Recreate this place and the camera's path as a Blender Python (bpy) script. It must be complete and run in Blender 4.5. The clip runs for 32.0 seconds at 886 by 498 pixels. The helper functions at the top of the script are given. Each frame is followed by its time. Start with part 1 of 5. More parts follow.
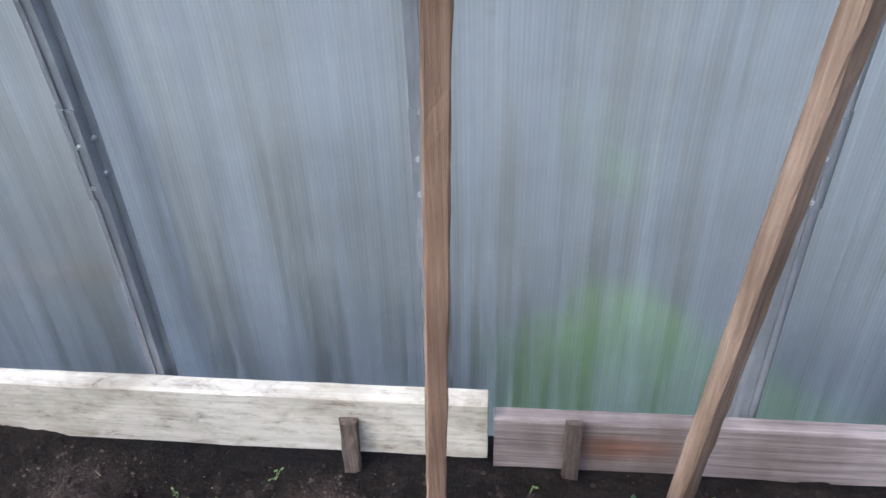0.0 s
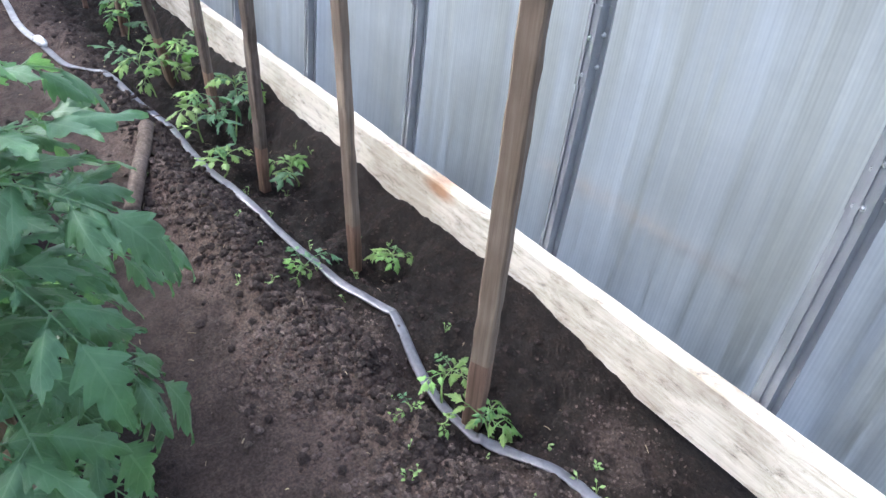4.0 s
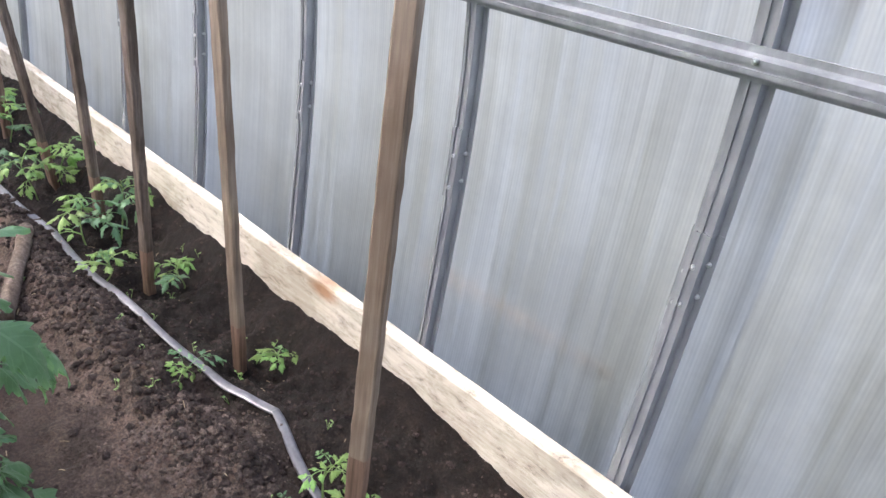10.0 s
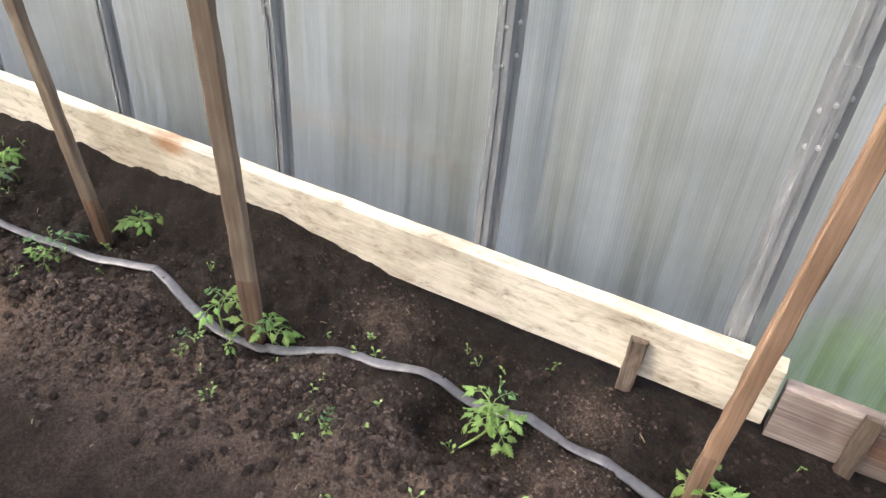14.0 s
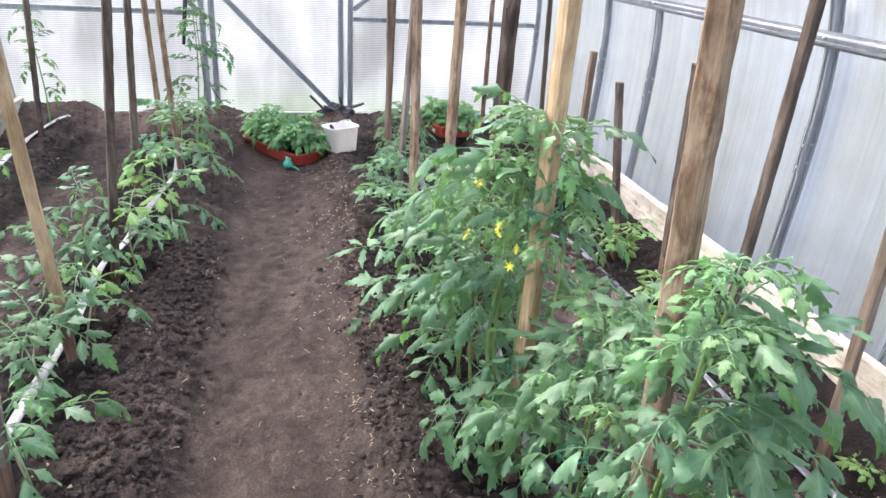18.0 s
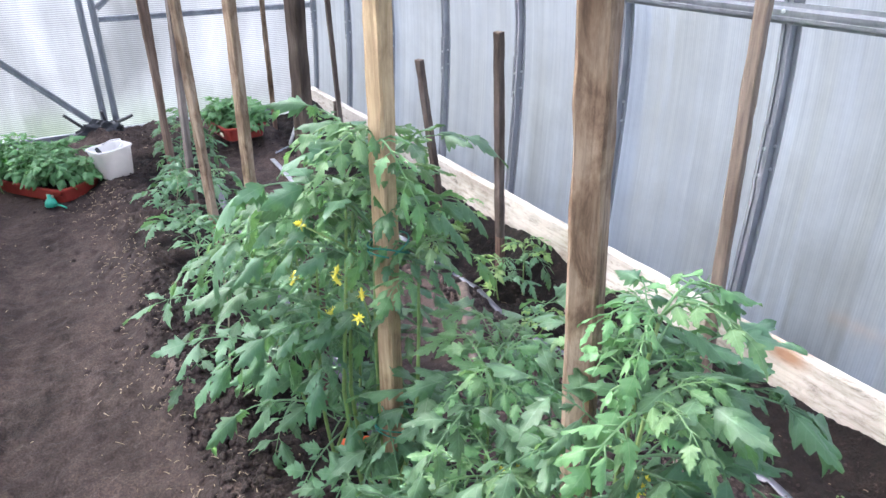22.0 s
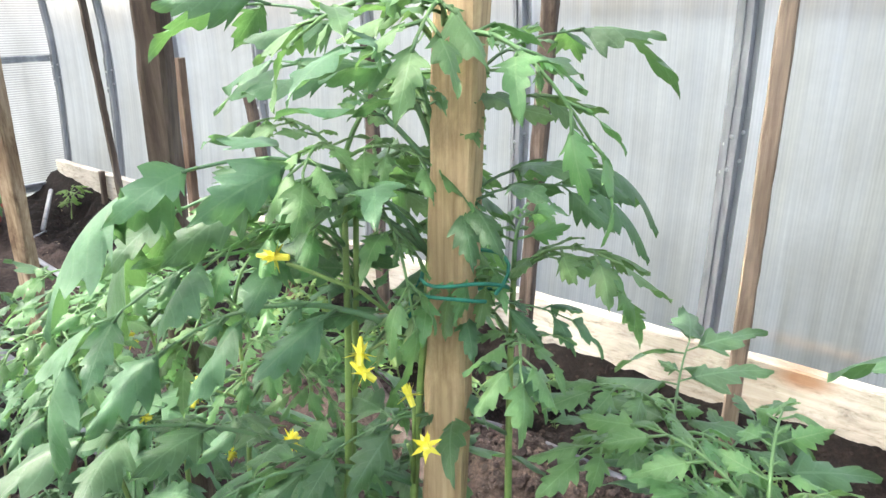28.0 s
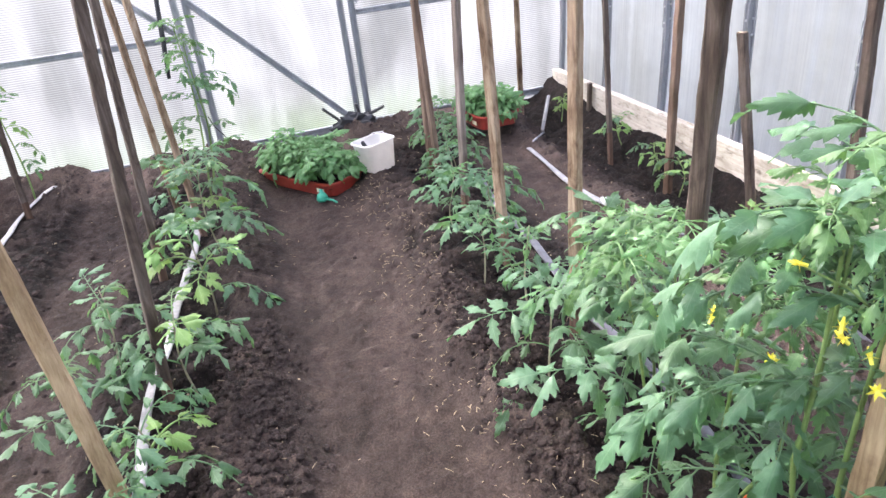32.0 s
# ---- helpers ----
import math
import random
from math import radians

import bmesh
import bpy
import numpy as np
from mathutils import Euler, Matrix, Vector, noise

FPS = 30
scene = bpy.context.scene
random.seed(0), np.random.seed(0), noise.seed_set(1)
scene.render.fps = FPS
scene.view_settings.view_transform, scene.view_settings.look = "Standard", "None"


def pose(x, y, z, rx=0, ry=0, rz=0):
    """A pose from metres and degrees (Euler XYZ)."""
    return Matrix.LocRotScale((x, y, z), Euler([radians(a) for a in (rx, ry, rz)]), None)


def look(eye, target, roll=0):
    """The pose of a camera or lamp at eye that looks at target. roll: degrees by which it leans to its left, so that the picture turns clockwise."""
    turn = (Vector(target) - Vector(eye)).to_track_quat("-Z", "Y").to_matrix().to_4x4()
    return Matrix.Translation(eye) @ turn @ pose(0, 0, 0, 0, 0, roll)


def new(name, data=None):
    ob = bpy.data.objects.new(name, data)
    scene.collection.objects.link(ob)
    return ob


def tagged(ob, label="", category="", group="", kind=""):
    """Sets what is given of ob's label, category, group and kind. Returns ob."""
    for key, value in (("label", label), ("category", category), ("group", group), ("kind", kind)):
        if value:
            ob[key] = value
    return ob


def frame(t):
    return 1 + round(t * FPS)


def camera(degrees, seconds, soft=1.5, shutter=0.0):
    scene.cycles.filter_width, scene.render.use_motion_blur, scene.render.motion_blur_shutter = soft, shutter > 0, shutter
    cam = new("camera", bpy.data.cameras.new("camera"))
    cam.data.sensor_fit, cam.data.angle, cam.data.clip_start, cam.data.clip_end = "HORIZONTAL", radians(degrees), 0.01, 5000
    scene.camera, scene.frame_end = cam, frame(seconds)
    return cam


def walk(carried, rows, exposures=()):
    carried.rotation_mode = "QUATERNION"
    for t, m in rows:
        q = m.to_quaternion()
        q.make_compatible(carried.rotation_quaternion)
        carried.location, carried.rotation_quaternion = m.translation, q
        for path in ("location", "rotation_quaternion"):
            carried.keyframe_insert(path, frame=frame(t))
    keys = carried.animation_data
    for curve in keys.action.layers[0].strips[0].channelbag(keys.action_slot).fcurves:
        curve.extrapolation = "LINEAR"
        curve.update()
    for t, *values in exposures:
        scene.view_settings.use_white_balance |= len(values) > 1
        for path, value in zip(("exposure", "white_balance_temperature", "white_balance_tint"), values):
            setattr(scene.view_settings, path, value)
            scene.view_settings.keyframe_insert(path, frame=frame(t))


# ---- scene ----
cam = camera(65.3, 32.0)
PATH = [
    (0, (0.129, 0.668, 1.337), (-0.047, 2.267, 0.149), -2.2),
    (0.5, (0.090, 0.650, 1.282), (-0.023, 2.196, 0.018), -3.1),
    (1, (-0.005, 0.633, 1.265), (-0.306, 2.126, -0.030), -6.3),
    (1.5, (-0.073, 0.607, 1.255), (-0.496, 2.053, -0.061), -7.3),
    (2, (-0.139, 0.575, 1.255), (-0.703, 1.973, -0.060), -5.8),
    (2.5, (-0.209, 0.556, 1.256), (-1.006, 1.856, -0.038), -4.0),
    (3, (-0.262, 0.520, 1.254), (-1.270, 1.764, 0.056), 0.6),
    (3.5, (-0.313, 0.518, 1.262), (-1.463, 1.632, 0.064), 0.4),
    (4, (-0.338, 0.530, 1.267), (-1.568, 1.567, 0.078), 4.5),
    (4.5, (-0.380, 0.533, 1.305), (-1.741, 1.472, 0.180), 7.9),
    (6.5, (-0.470, 0.535, 1.385), (-2.127, 1.295, 0.562), 12.0),
    (7, (-0.465, 0.554, 1.389), (-2.092, 1.365, 0.554), 12.3),
    (7.5, (-0.451, 0.551, 1.388), (-2.053, 1.415, 0.560), 11.9),
    (8, (-0.433, 0.559, 1.383), (-2.000, 1.516, 0.590), 13.3),
    (8.5, (-0.422, 0.544, 1.392), (-1.963, 1.571, 0.635), 13.2),
    (9, (-0.386, 0.517, 1.414), (-1.895, 1.599, 0.671), 11.4),
    (9.5, (-0.319, 0.497, 1.391), (-1.721, 1.668, 0.578), 9.1),
    (10, (-0.230, 0.503, 1.350), (-1.397, 1.835, 0.420), 8.2),
    (10.5, (-0.165, 0.486, 1.335), (-1.133, 1.889, 0.288), 1.2),
    (11, (-0.118, 0.471, 1.326), (-0.906, 1.935, 0.214), -0.7),
    (11.5, (-0.107, 0.440, 1.302), (-0.735, 1.942, 0.140), -1.5),
    (12, (-0.086, 0.428, 1.281), (-0.661, 1.927, 0.088), -1.7),
    (12.5, (-0.109, 0.414, 1.270), (-0.694, 1.888, 0.051), 0.6),
    (13, (-0.111, 0.412, 1.279), (-0.748, 1.841, 0.033), 3.0),
    (13.5, (-0.100, 0.409, 1.276), (-0.770, 1.813, 0.018), 3.3),
    (15.5, (-0.135, 0.242, 1.355), (-1.343, 1.399, 0.260), 3.8),
    (16, (-0.099, 0.087, 1.314), (-1.599, 0.941, 0.303), 5.3),
    (16.5, (-0.058, 0.042, 1.316), (-1.721, 0.593, 0.351), 3.6),
    (17, (-0.107, -0.050, 1.378), (-1.866, 0.294, 0.491), 2.7),
    (17.5, (-0.259, -0.173, 1.419), (-2.052, 0.171, 0.603), 2.1),
    (18, (-0.362, -0.218, 1.410), (-2.139, 0.195, 0.590), 3.6),
    (18.5, (-0.427, -0.236, 1.414), (-2.174, 0.262, 0.576), 3.5),
    (19, (-0.477, -0.251, 1.419), (-2.204, 0.307, 0.577), 4.3),
    (19.5, (-0.509, -0.224, 1.428), (-2.151, 0.520, 0.562), 5.7),
    (20, (-0.522, -0.231, 1.431), (-2.135, 0.600, 0.592), 5.9),
    (20.5, (-0.546, -0.220, 1.412), (-2.169, 0.609, 0.589), 5.1),
    (21, (-0.611, -0.181, 1.397), (-2.238, 0.636, 0.570), 3.5),
    (21.5, (-0.675, -0.172, 1.401), (-2.272, 0.673, 0.543), 0.4),
    (22, (-0.707, -0.151, 1.411), (-2.267, 0.744, 0.538), -0.5),
    (22.5, (-0.737, -0.142, 1.395), (-2.271, 0.821, 0.547), 3.1),
    (23, (-0.755, -0.114, 1.398), (-2.349, 0.896, 0.733), -0.8),
    (23.5, (-0.886, -0.111, 1.368), (-2.424, 1.013, 0.757), -1.4),
    (24, (-1.066, -0.151, 1.296), (-2.456, 1.097, 0.581), -2.0),
    (24.5, (-1.226, -0.167, 1.201), (-2.507, 1.147, 0.407), -1.7),
    (26.5, (-1.387, -0.086, 1.035), (-2.547, 1.427, 0.430), 0.1),
    (27, (-1.410, -0.070, 1.042), (-2.560, 1.471, 0.492), 0.8),
    (27.5, (-1.432, -0.091, 1.075), (-2.564, 1.417, 0.408), -2.4),
    (28, (-1.461, -0.115, 1.065), (-2.652, 1.350, 0.404), -0.4),
    (28.5, (-1.507, -0.135, 1.059), (-2.746, 1.298, 0.418), -3.0),
    (29, (-1.496, -0.126, 1.100), (-2.777, 1.277, 0.475), -3.6),
    (29.5, (-1.427, -0.158, 1.163), (-2.806, 1.132, 0.505), -0.4),
    (30, (-1.251, -0.227, 1.310), (-2.840, 0.717, 0.547), -2.5),
    (30.5, (-1.108, -0.311, 1.390), (-2.769, 0.357, 0.498), -6.5),
    (31, (-1.097, -0.368, 1.406), (-2.773, 0.139, 0.440), -9.1),
    (31.5, (-1.123, -0.416, 1.459), (-2.788, 0.134, 0.497), -8.2),
    (32, (-1.194, -0.478, 1.398), (-2.933, -0.068, 0.500), -7.1),
]

EXPOSURES = [(0.0, 1.9, 5950, 7), (2.0, 2.1, 6000, 8), (4.0, 2.56, 6050, 8), (7.0, 2.76, 6250, 7), (9.0, 2.71, 6350, 10), (10.0, 2.51, 6800, 11), (11.0, 2.41, 7100, 11), (13.0, 2.41, 7600, 7), (15.5, 2.56, 7300, 9), (16.0, 2.71, 7250, 10), (17.0, 3.01, 7050, 11), (19.0, 2.61, 6400, 11), (23.0, 2.61, 6150, 12), (24.0, 2.51, 6050, 11), (24.5, 2.46, 6100, 4), (28.0, 2.76, 7050, 5), (30.0, 2.71, 6750, 11), (31.0, 2.71, 6750, 15), (32.0, 2.86, 6750, 15)]
walk(cam, [(t, look(eye, target, roll)) for t, eye, target, roll in PATH], EXPOSURES)

# ---------------- light ----------------
SUN_ELEVATION, SUN_AZIMUTH = 52.0, 215.0     # azimuth: degrees counter-clockwise from +x, where the sun stands
world = bpy.data.worlds.new("sky")
scene.world = world
world.use_nodes = True
wn = world.node_tree.nodes
wsky = wn.new("ShaderNodeTexSky")
wsky.sky_type, wsky.sun_disc = "NISHITA", False
wsky.sun_elevation, wsky.sun_rotation = radians(SUN_ELEVATION), radians(90 - SUN_AZIMUTH)
wsky.air_density, wsky.dust_density, wsky.ozone_density = 1.0, 4.0, 1.0
wn["Background"].inputs["Strength"].default_value = 0.15
overcast = wn.new("ShaderNodeHueSaturation")
overcast.inputs["Saturation"].default_value = 0.6
world.node_tree.links.new(wsky.outputs["Color"], overcast.inputs["Color"])
veil = wn.new("ShaderNodeMixRGB")
veil.blend_type, veil.inputs[0].default_value, veil.inputs[2].default_value = "MULTIPLY", 1.0, (1.0, 0.985, 1.04, 1)
world.node_tree.links.new(overcast.outputs["Color"], veil.inputs[1])
world.node_tree.links.new(veil.outputs[0], wn["Background"].inputs["Color"])
sun = new("sun", bpy.data.lights.new("sun", "SUN"))
sun.data.energy, sun.data.angle, sun.data.color = 1.1, radians(14), (1.0, 0.96, 0.9)
sx = math.cos(radians(SUN_ELEVATION)) * math.cos(radians(SUN_AZIMUTH))
sy = math.cos(radians(SUN_ELEVATION)) * math.sin(radians(SUN_AZIMUTH))
sun.matrix_world = look((sx * 20, sy * 20, 20 * math.sin(radians(SUN_ELEVATION))), (0, 0, 0))

# ---------------- materials ----------------
class Nodes:
    """A short way to write node materials."""

    def __init__(self, name):
        self.m = bpy.data.materials.new(name)
        self.m.use_nodes = True
        self.t = self.m.node_tree
        self.p = self.t.nodes["Principled BSDF"]
        self.out = self.t.nodes["Material Output"]

    def node(self, kind, **values):
        n = self.t.nodes.new("ShaderNode" + kind)
        for k, v in values.items():
            if k in ("blend_type", "operation", "data_type", "wave_type", "bands_direction", "noise_dimensions", "feature"):
                if k == "blend_type": n.blend_type = v
                elif k == "operation": n.operation = v
                elif k == "data_type": n.data_type = v
                elif k == "wave_type": n.wave_type = v
                elif k == "bands_direction": n.bands_direction = v
                elif k == "noise_dimensions": n.noise_dimensions = v
                elif k == "feature": n.feature = v
            else:
                n.inputs[k].default_value = v
        return n

    def link(self, a, b):
        self.t.links.new(a, b)

    def coords(self, scale=(1, 1, 1), space="Object", shift=None):
        c = self.t.nodes.new("ShaderNodeTexCoord")
        mp = self.node("Mapping", Scale=scale)
        self.link(c.outputs[space], mp.inputs["Vector"])
        if shift:
            self.link(shift, mp.inputs["Location"])
        return mp.outputs["Vector"]

    def noise(self, scale, detail=4.0, rough=0.6, vec=None, distort=0.0):
        n = self.node("TexNoise", Scale=scale, Detail=detail, Roughness=rough, Distortion=distort)
        if vec:
            self.link(vec, n.inputs["Vector"])
        return n.outputs["Fac"]

    def ramp(self, fac, stops):
        r = self.t.nodes.new("ShaderNodeValToRGB")
        e = r.color_ramp.elements
        while len(e) < len(stops):
            e.new(0.5)
        for el, (pos, col) in zip(e, stops):
            el.position, el.color = pos, (*col, 1) if len(col) == 3 else col
        self.link(fac, r.inputs["Fac"])
        return r.outputs["Color"]

    def mix(self, fac, a, b, blend="MIX"):
        n = self.t.nodes.new("ShaderNodeMixRGB")
        n.blend_type = blend
        for sock, v in zip(n.inputs, (fac, a, b)):
            if hasattr(v, "is_linked"):
                self.link(v, sock)
            elif isinstance(v, (int, float)):
                sock.default_value = v
            else:
                sock.default_value = (*v, 1)
        return n.outputs["Color"]

    def math(self, op, a, b=0.0):
        n = self.t.nodes.new("ShaderNodeMath")
        n.operation = op
        for sock, v in zip(n.inputs, (a, b)):
            if hasattr(v, "is_linked"):
                self.link(v, sock)
            else:
                sock.default_value = v
        return n.outputs[0]

    def bump(self, height, strength=0.3, dist=0.01):
        b = self.node("Bump", Strength=strength, Distance=dist)
        self.link(height, b.inputs["Height"])
        self.link(b.outputs["Normal"], self.p.inputs["Normal"])
        return b.outputs["Normal"]

    def set(self, color=None, rough=None, metal=None):
        for key, v in (("Base Color", color), ("Roughness", rough), ("Metallic", metal)):
            if v is None:
                continue
            if hasattr(v, "is_linked"):
                self.link(v, self.p.inputs[key])
            else:
                self.p.inputs[key].default_value = (*v, 1) if isinstance(v, tuple) else v
        return self

    def random(self):
        return self.t.nodes.new("ShaderNodeObjectInfo").outputs["Random"]


def wood(name, dark, mid, light, grain=1.0, rough=0.8, along="Z", knot_size=0.16, bark=0.0):
    n = Nodes(name)
    rnd = n.random()
    sc = (95 * grain, 95 * grain, 2.2) if along == "Z" else (2.2, 95 * grain, 95 * grain)
    shift = n.t.nodes.new("ShaderNodeCombineXYZ")
    n.link(n.math("MULTIPLY", rnd, 31.0), shift.inputs[0])
    n.link(n.math("MULTIPLY", rnd, 17.0), shift.inputs[2])
    v = n.coords(sc, shift=shift.outputs[0])
    fine = n.noise(1.0, 7, 0.7, v, 0.25)
    big = n.noise(5.0, 3, 0.55, n.coords((1, 1, 0.6), shift=shift.outputs[0]))
    col = n.ramp(fine, [(0.28, dark), (0.5, mid), (0.72, light)])
    stain = n.ramp(big, [(0.35, (0.42, 0.37, 0.33)), (0.62, (1, 1, 1))])
    col = n.mix(0.75, col, stain, "MULTIPLY")
    knot = n.node("TexVoronoi", Scale=1.0)
    n.link(n.coords((9, 9, 2.6) if along == "Z" else (2.6, 9, 9), shift=shift.outputs[0]), knot.inputs["Vector"])
    spot = n.ramp(knot.outputs["Distance"], [(0.3 * knot_size, (0.25, 0.18, 0.13)), (knot_size, (1, 1, 1))])
    col = n.mix(0.7, col, spot, "MULTIPLY")
    if bark:
        scab = n.noise(1.0, 6, 0.72, n.coords((26, 26, 9), shift=shift.outputs[0]), 0.6)
        col = n.mix(bark, col, n.ramp(scab, [(0.36, (0.3, 0.21, 0.15)), (0.46, (0.72, 0.62, 0.52)), (0.58, (1.08, 1.05, 1.0))]), "MULTIPLY")
    if along == "X":
        c = n.t.nodes.new("ShaderNodeTexCoord")
        d = n.node("VectorMath", operation="DISTANCE")
        sc = n.node("VectorMath", operation="MULTIPLY")
        sc.inputs[1].default_value = (1, 0.3, 3.0)
        n.link(c.outputs["Object"], sc.inputs[0])
        n.link(sc.outputs[0], d.inputs[0])
        d.inputs[1].default_value = (0.4, 0.5, 0.15)
        col = n.mix(0.8, col, n.ramp(n.math("ADD", d.outputs["Value"], n.math("MULTIPLY", big, 0.08)), [(0.07, (0.8, 0.42, 0.24)), (0.2, (1, 1, 1))]), "MULTIPLY")
    n.set(col, rough)
    n.p.inputs["Specular IOR Level"].default_value = 0.25
    n.bump(fine, 0.5, 0.004)
    return n.m


M = {}
M["wood_brown"] = wood("weathered_brown_wood", (0.085, 0.055, 0.038), (0.2, 0.138, 0.098), (0.33, 0.245, 0.185))
M["wood_dark"] = wood("dark_old_wood", (0.06, 0.047, 0.039), (0.13, 0.104, 0.087), (0.22, 0.183, 0.155), 1.0, 0.85, "Z", 0.2, 0.6)
M["wood_grey"] = wood("grey_weathered_wood", (0.11, 0.09, 0.075), (0.23, 0.19, 0.16), (0.36, 0.31, 0.27))
M["wood_pale"] = wood("pale_pine_wood", (0.2, 0.152, 0.112), (0.37, 0.287, 0.205), (0.5, 0.405, 0.305), 1.0, 0.9, "Z", 0.4, 0.8)
M["wood_yellow"] = wood("yellow_new_pine", (0.31, 0.215, 0.12), (0.5, 0.375, 0.22), (0.62, 0.49, 0.31), 1.3, 0.9, "Z", 0.2, 0.4)
M["wood_tan"] = wood("tan_sawn_wood", (0.12, 0.09, 0.065), (0.235, 0.18, 0.134), (0.345, 0.283, 0.22))
M["wood_rust"] = wood("orange_brown_wood", (0.115, 0.072, 0.047), (0.22, 0.138, 0.092), (0.32, 0.215, 0.15))
M["wood_damp"] = wood("damp_reddish_wood", (0.072, 0.043, 0.03), (0.17, 0.106, 0.074), (0.27, 0.18, 0.131), 1.0, 0.75)
M["board_grey"] = wood("old_grey_board_wood", (0.1, 0.08, 0.075), (0.26, 0.215, 0.2), (0.42, 0.37, 0.35), 1.0, 0.85, "X")


def pale_board():
    """Whitish sawn board with mildew spots, brown stains and one resin-coloured knot."""
    n = Nodes("pale_sawn_board")
    v = n.coords((2.2, 75, 75))
    fine = n.noise(1.0, 7, 0.7, v, 0.5)
    col = n.ramp(fine, [(0.28, (0.42, 0.38, 0.31)), (0.5, (0.54, 0.495, 0.415)), (0.72, (0.64, 0.605, 0.535))])
    mildew = n.noise(26.0, 6, 0.75, n.coords((0.5, 1, 1.4)), 0.5)
    col = n.mix(1.0, col, n.ramp(mildew, [(0.3, (0.3, 0.28, 0.27)), (0.42, (0.8, 0.78, 0.76)), (0.53, (1, 1, 1))]), "MULTIPLY")
    patch = n.noise(3.4, 4, 0.6, n.coords((1, 1, 1.6)))
    col = n.mix(0.75, col, n.ramp(patch, [(0.38, (0.6, 0.57, 0.53)), (0.55, (1, 1, 1))]), "MULTIPLY")
    c = n.t.nodes.new("ShaderNodeTexCoord")
    d = n.node("VectorMath", operation="DISTANCE")
    sc = n.node("VectorMath", operation="MULTIPLY")
    sc.inputs[1].default_value = (1, 0.3, 2.4)
    n.link(c.outputs["Object"], sc.inputs[0])
    n.link(sc.outputs[0], d.inputs[0])
    d.inputs[1].default_value = (-1.73, 1.70 * 0.3, 0.16 * 2.4)
    knot = n.ramp(d.outputs["Value"], [(0.03, (0.62, 0.33, 0.18)), (0.1, (1, 1, 1))])
    col = n.mix(0.85, col, knot, "MULTIPLY")
    n.set(col, 0.85)
    n.p.inputs["Specular IOR Level"].default_value = 0.25
    n.bump(fine, 0.4, 0.003)
    return n.m


M["board_pale"] = pale_board()


def soil(name, a, b, c, dry):
    n = Nodes(name)
    v = n.coords()
    big = n.noise(1.7, 5, 0.6, v)
    mid = n.noise(22.0, 6, 0.7, v)
    fine = n.noise(140.0, 4, 0.7, v)
    col = n.ramp(mid, [(0.3, a), (0.52, b), (0.75, c)])
    y = n.t.nodes.new("ShaderNodeAttribute")
    y.attribute_name = "dry"
    patch = n.noise(7.0, 6, 0.7, v)
    worn = n.math("MULTIPLY", y.outputs["Fac"], n.math("ADD", n.math("MULTIPLY", big, 0.9), n.math("MULTIPLY", n.math("SUBTRACT", patch, 0.4), 2.2)))
    n.p.inputs["Specular IOR Level"].default_value = 0.15
    col = n.mix(worn, col, n.mix(mid, dry, tuple(0.55 * x for x in dry)))
    speck = n.ramp(fine, [(0.42, (0.55, 0.55, 0.55)), (0.6, (1.25, 1.22, 1.2))])
    col = n.mix(0.8, col, speck, "MULTIPLY")
    n.set(col, n.ramp(mid, [(0.3, (0.7,) * 3), (0.7, (0.97,) * 3)]))
    h = n.math("ADD", n.math("MULTIPLY", mid, 0.7), n.math("MULTIPLY", fine, 0.3))
    n.bump(h, 1.0, 0.035)
    return n.m


M["soil"] = soil("damp_black_soil", (0.006361, 0.004736, 0.004099), (0.01626, 0.01202, 0.01025), (0.04099, 0.02969, 0.02474), (0.1449, 0.1053, 0.08764))
M["clod_dry"] = soil("dry_soil_crumbs", (0.06825, 0.05167, 0.04387), (0.117, 0.0897, 0.078), (0.195, 0.1531, 0.1336), (0.1365, 0.1024, 0.08775))
M["clod"] = soil("soil_crumbs", (0.0234, 0.01755, 0.01521), (0.04836, 0.03588, 0.0312), (0.0975, 0.07332, 0.06396), (0.1092, 0.0819, 0.0702))


def steel():
    n = Nodes("galvanised_steel")
    big = n.noise(14.0, 5, 0.7, n.coords((1, 1, 0.3)))
    fine = n.noise(90.0, 3, 0.6, n.coords((1, 1, 0.15)))
    col = n.ramp(big, [(0.3, (0.2, 0.212, 0.225)), (0.6, (0.32, 0.332, 0.348)), (0.8, (0.46, 0.47, 0.482))])
    n.set(col, n.ramp(fine, [(0.3, (0.32,) * 3), (0.7, (0.52,) * 3)]), 0.5)
    n.bump(fine, 0.15, 0.002)
    return n.m


M["steel"] = steel()


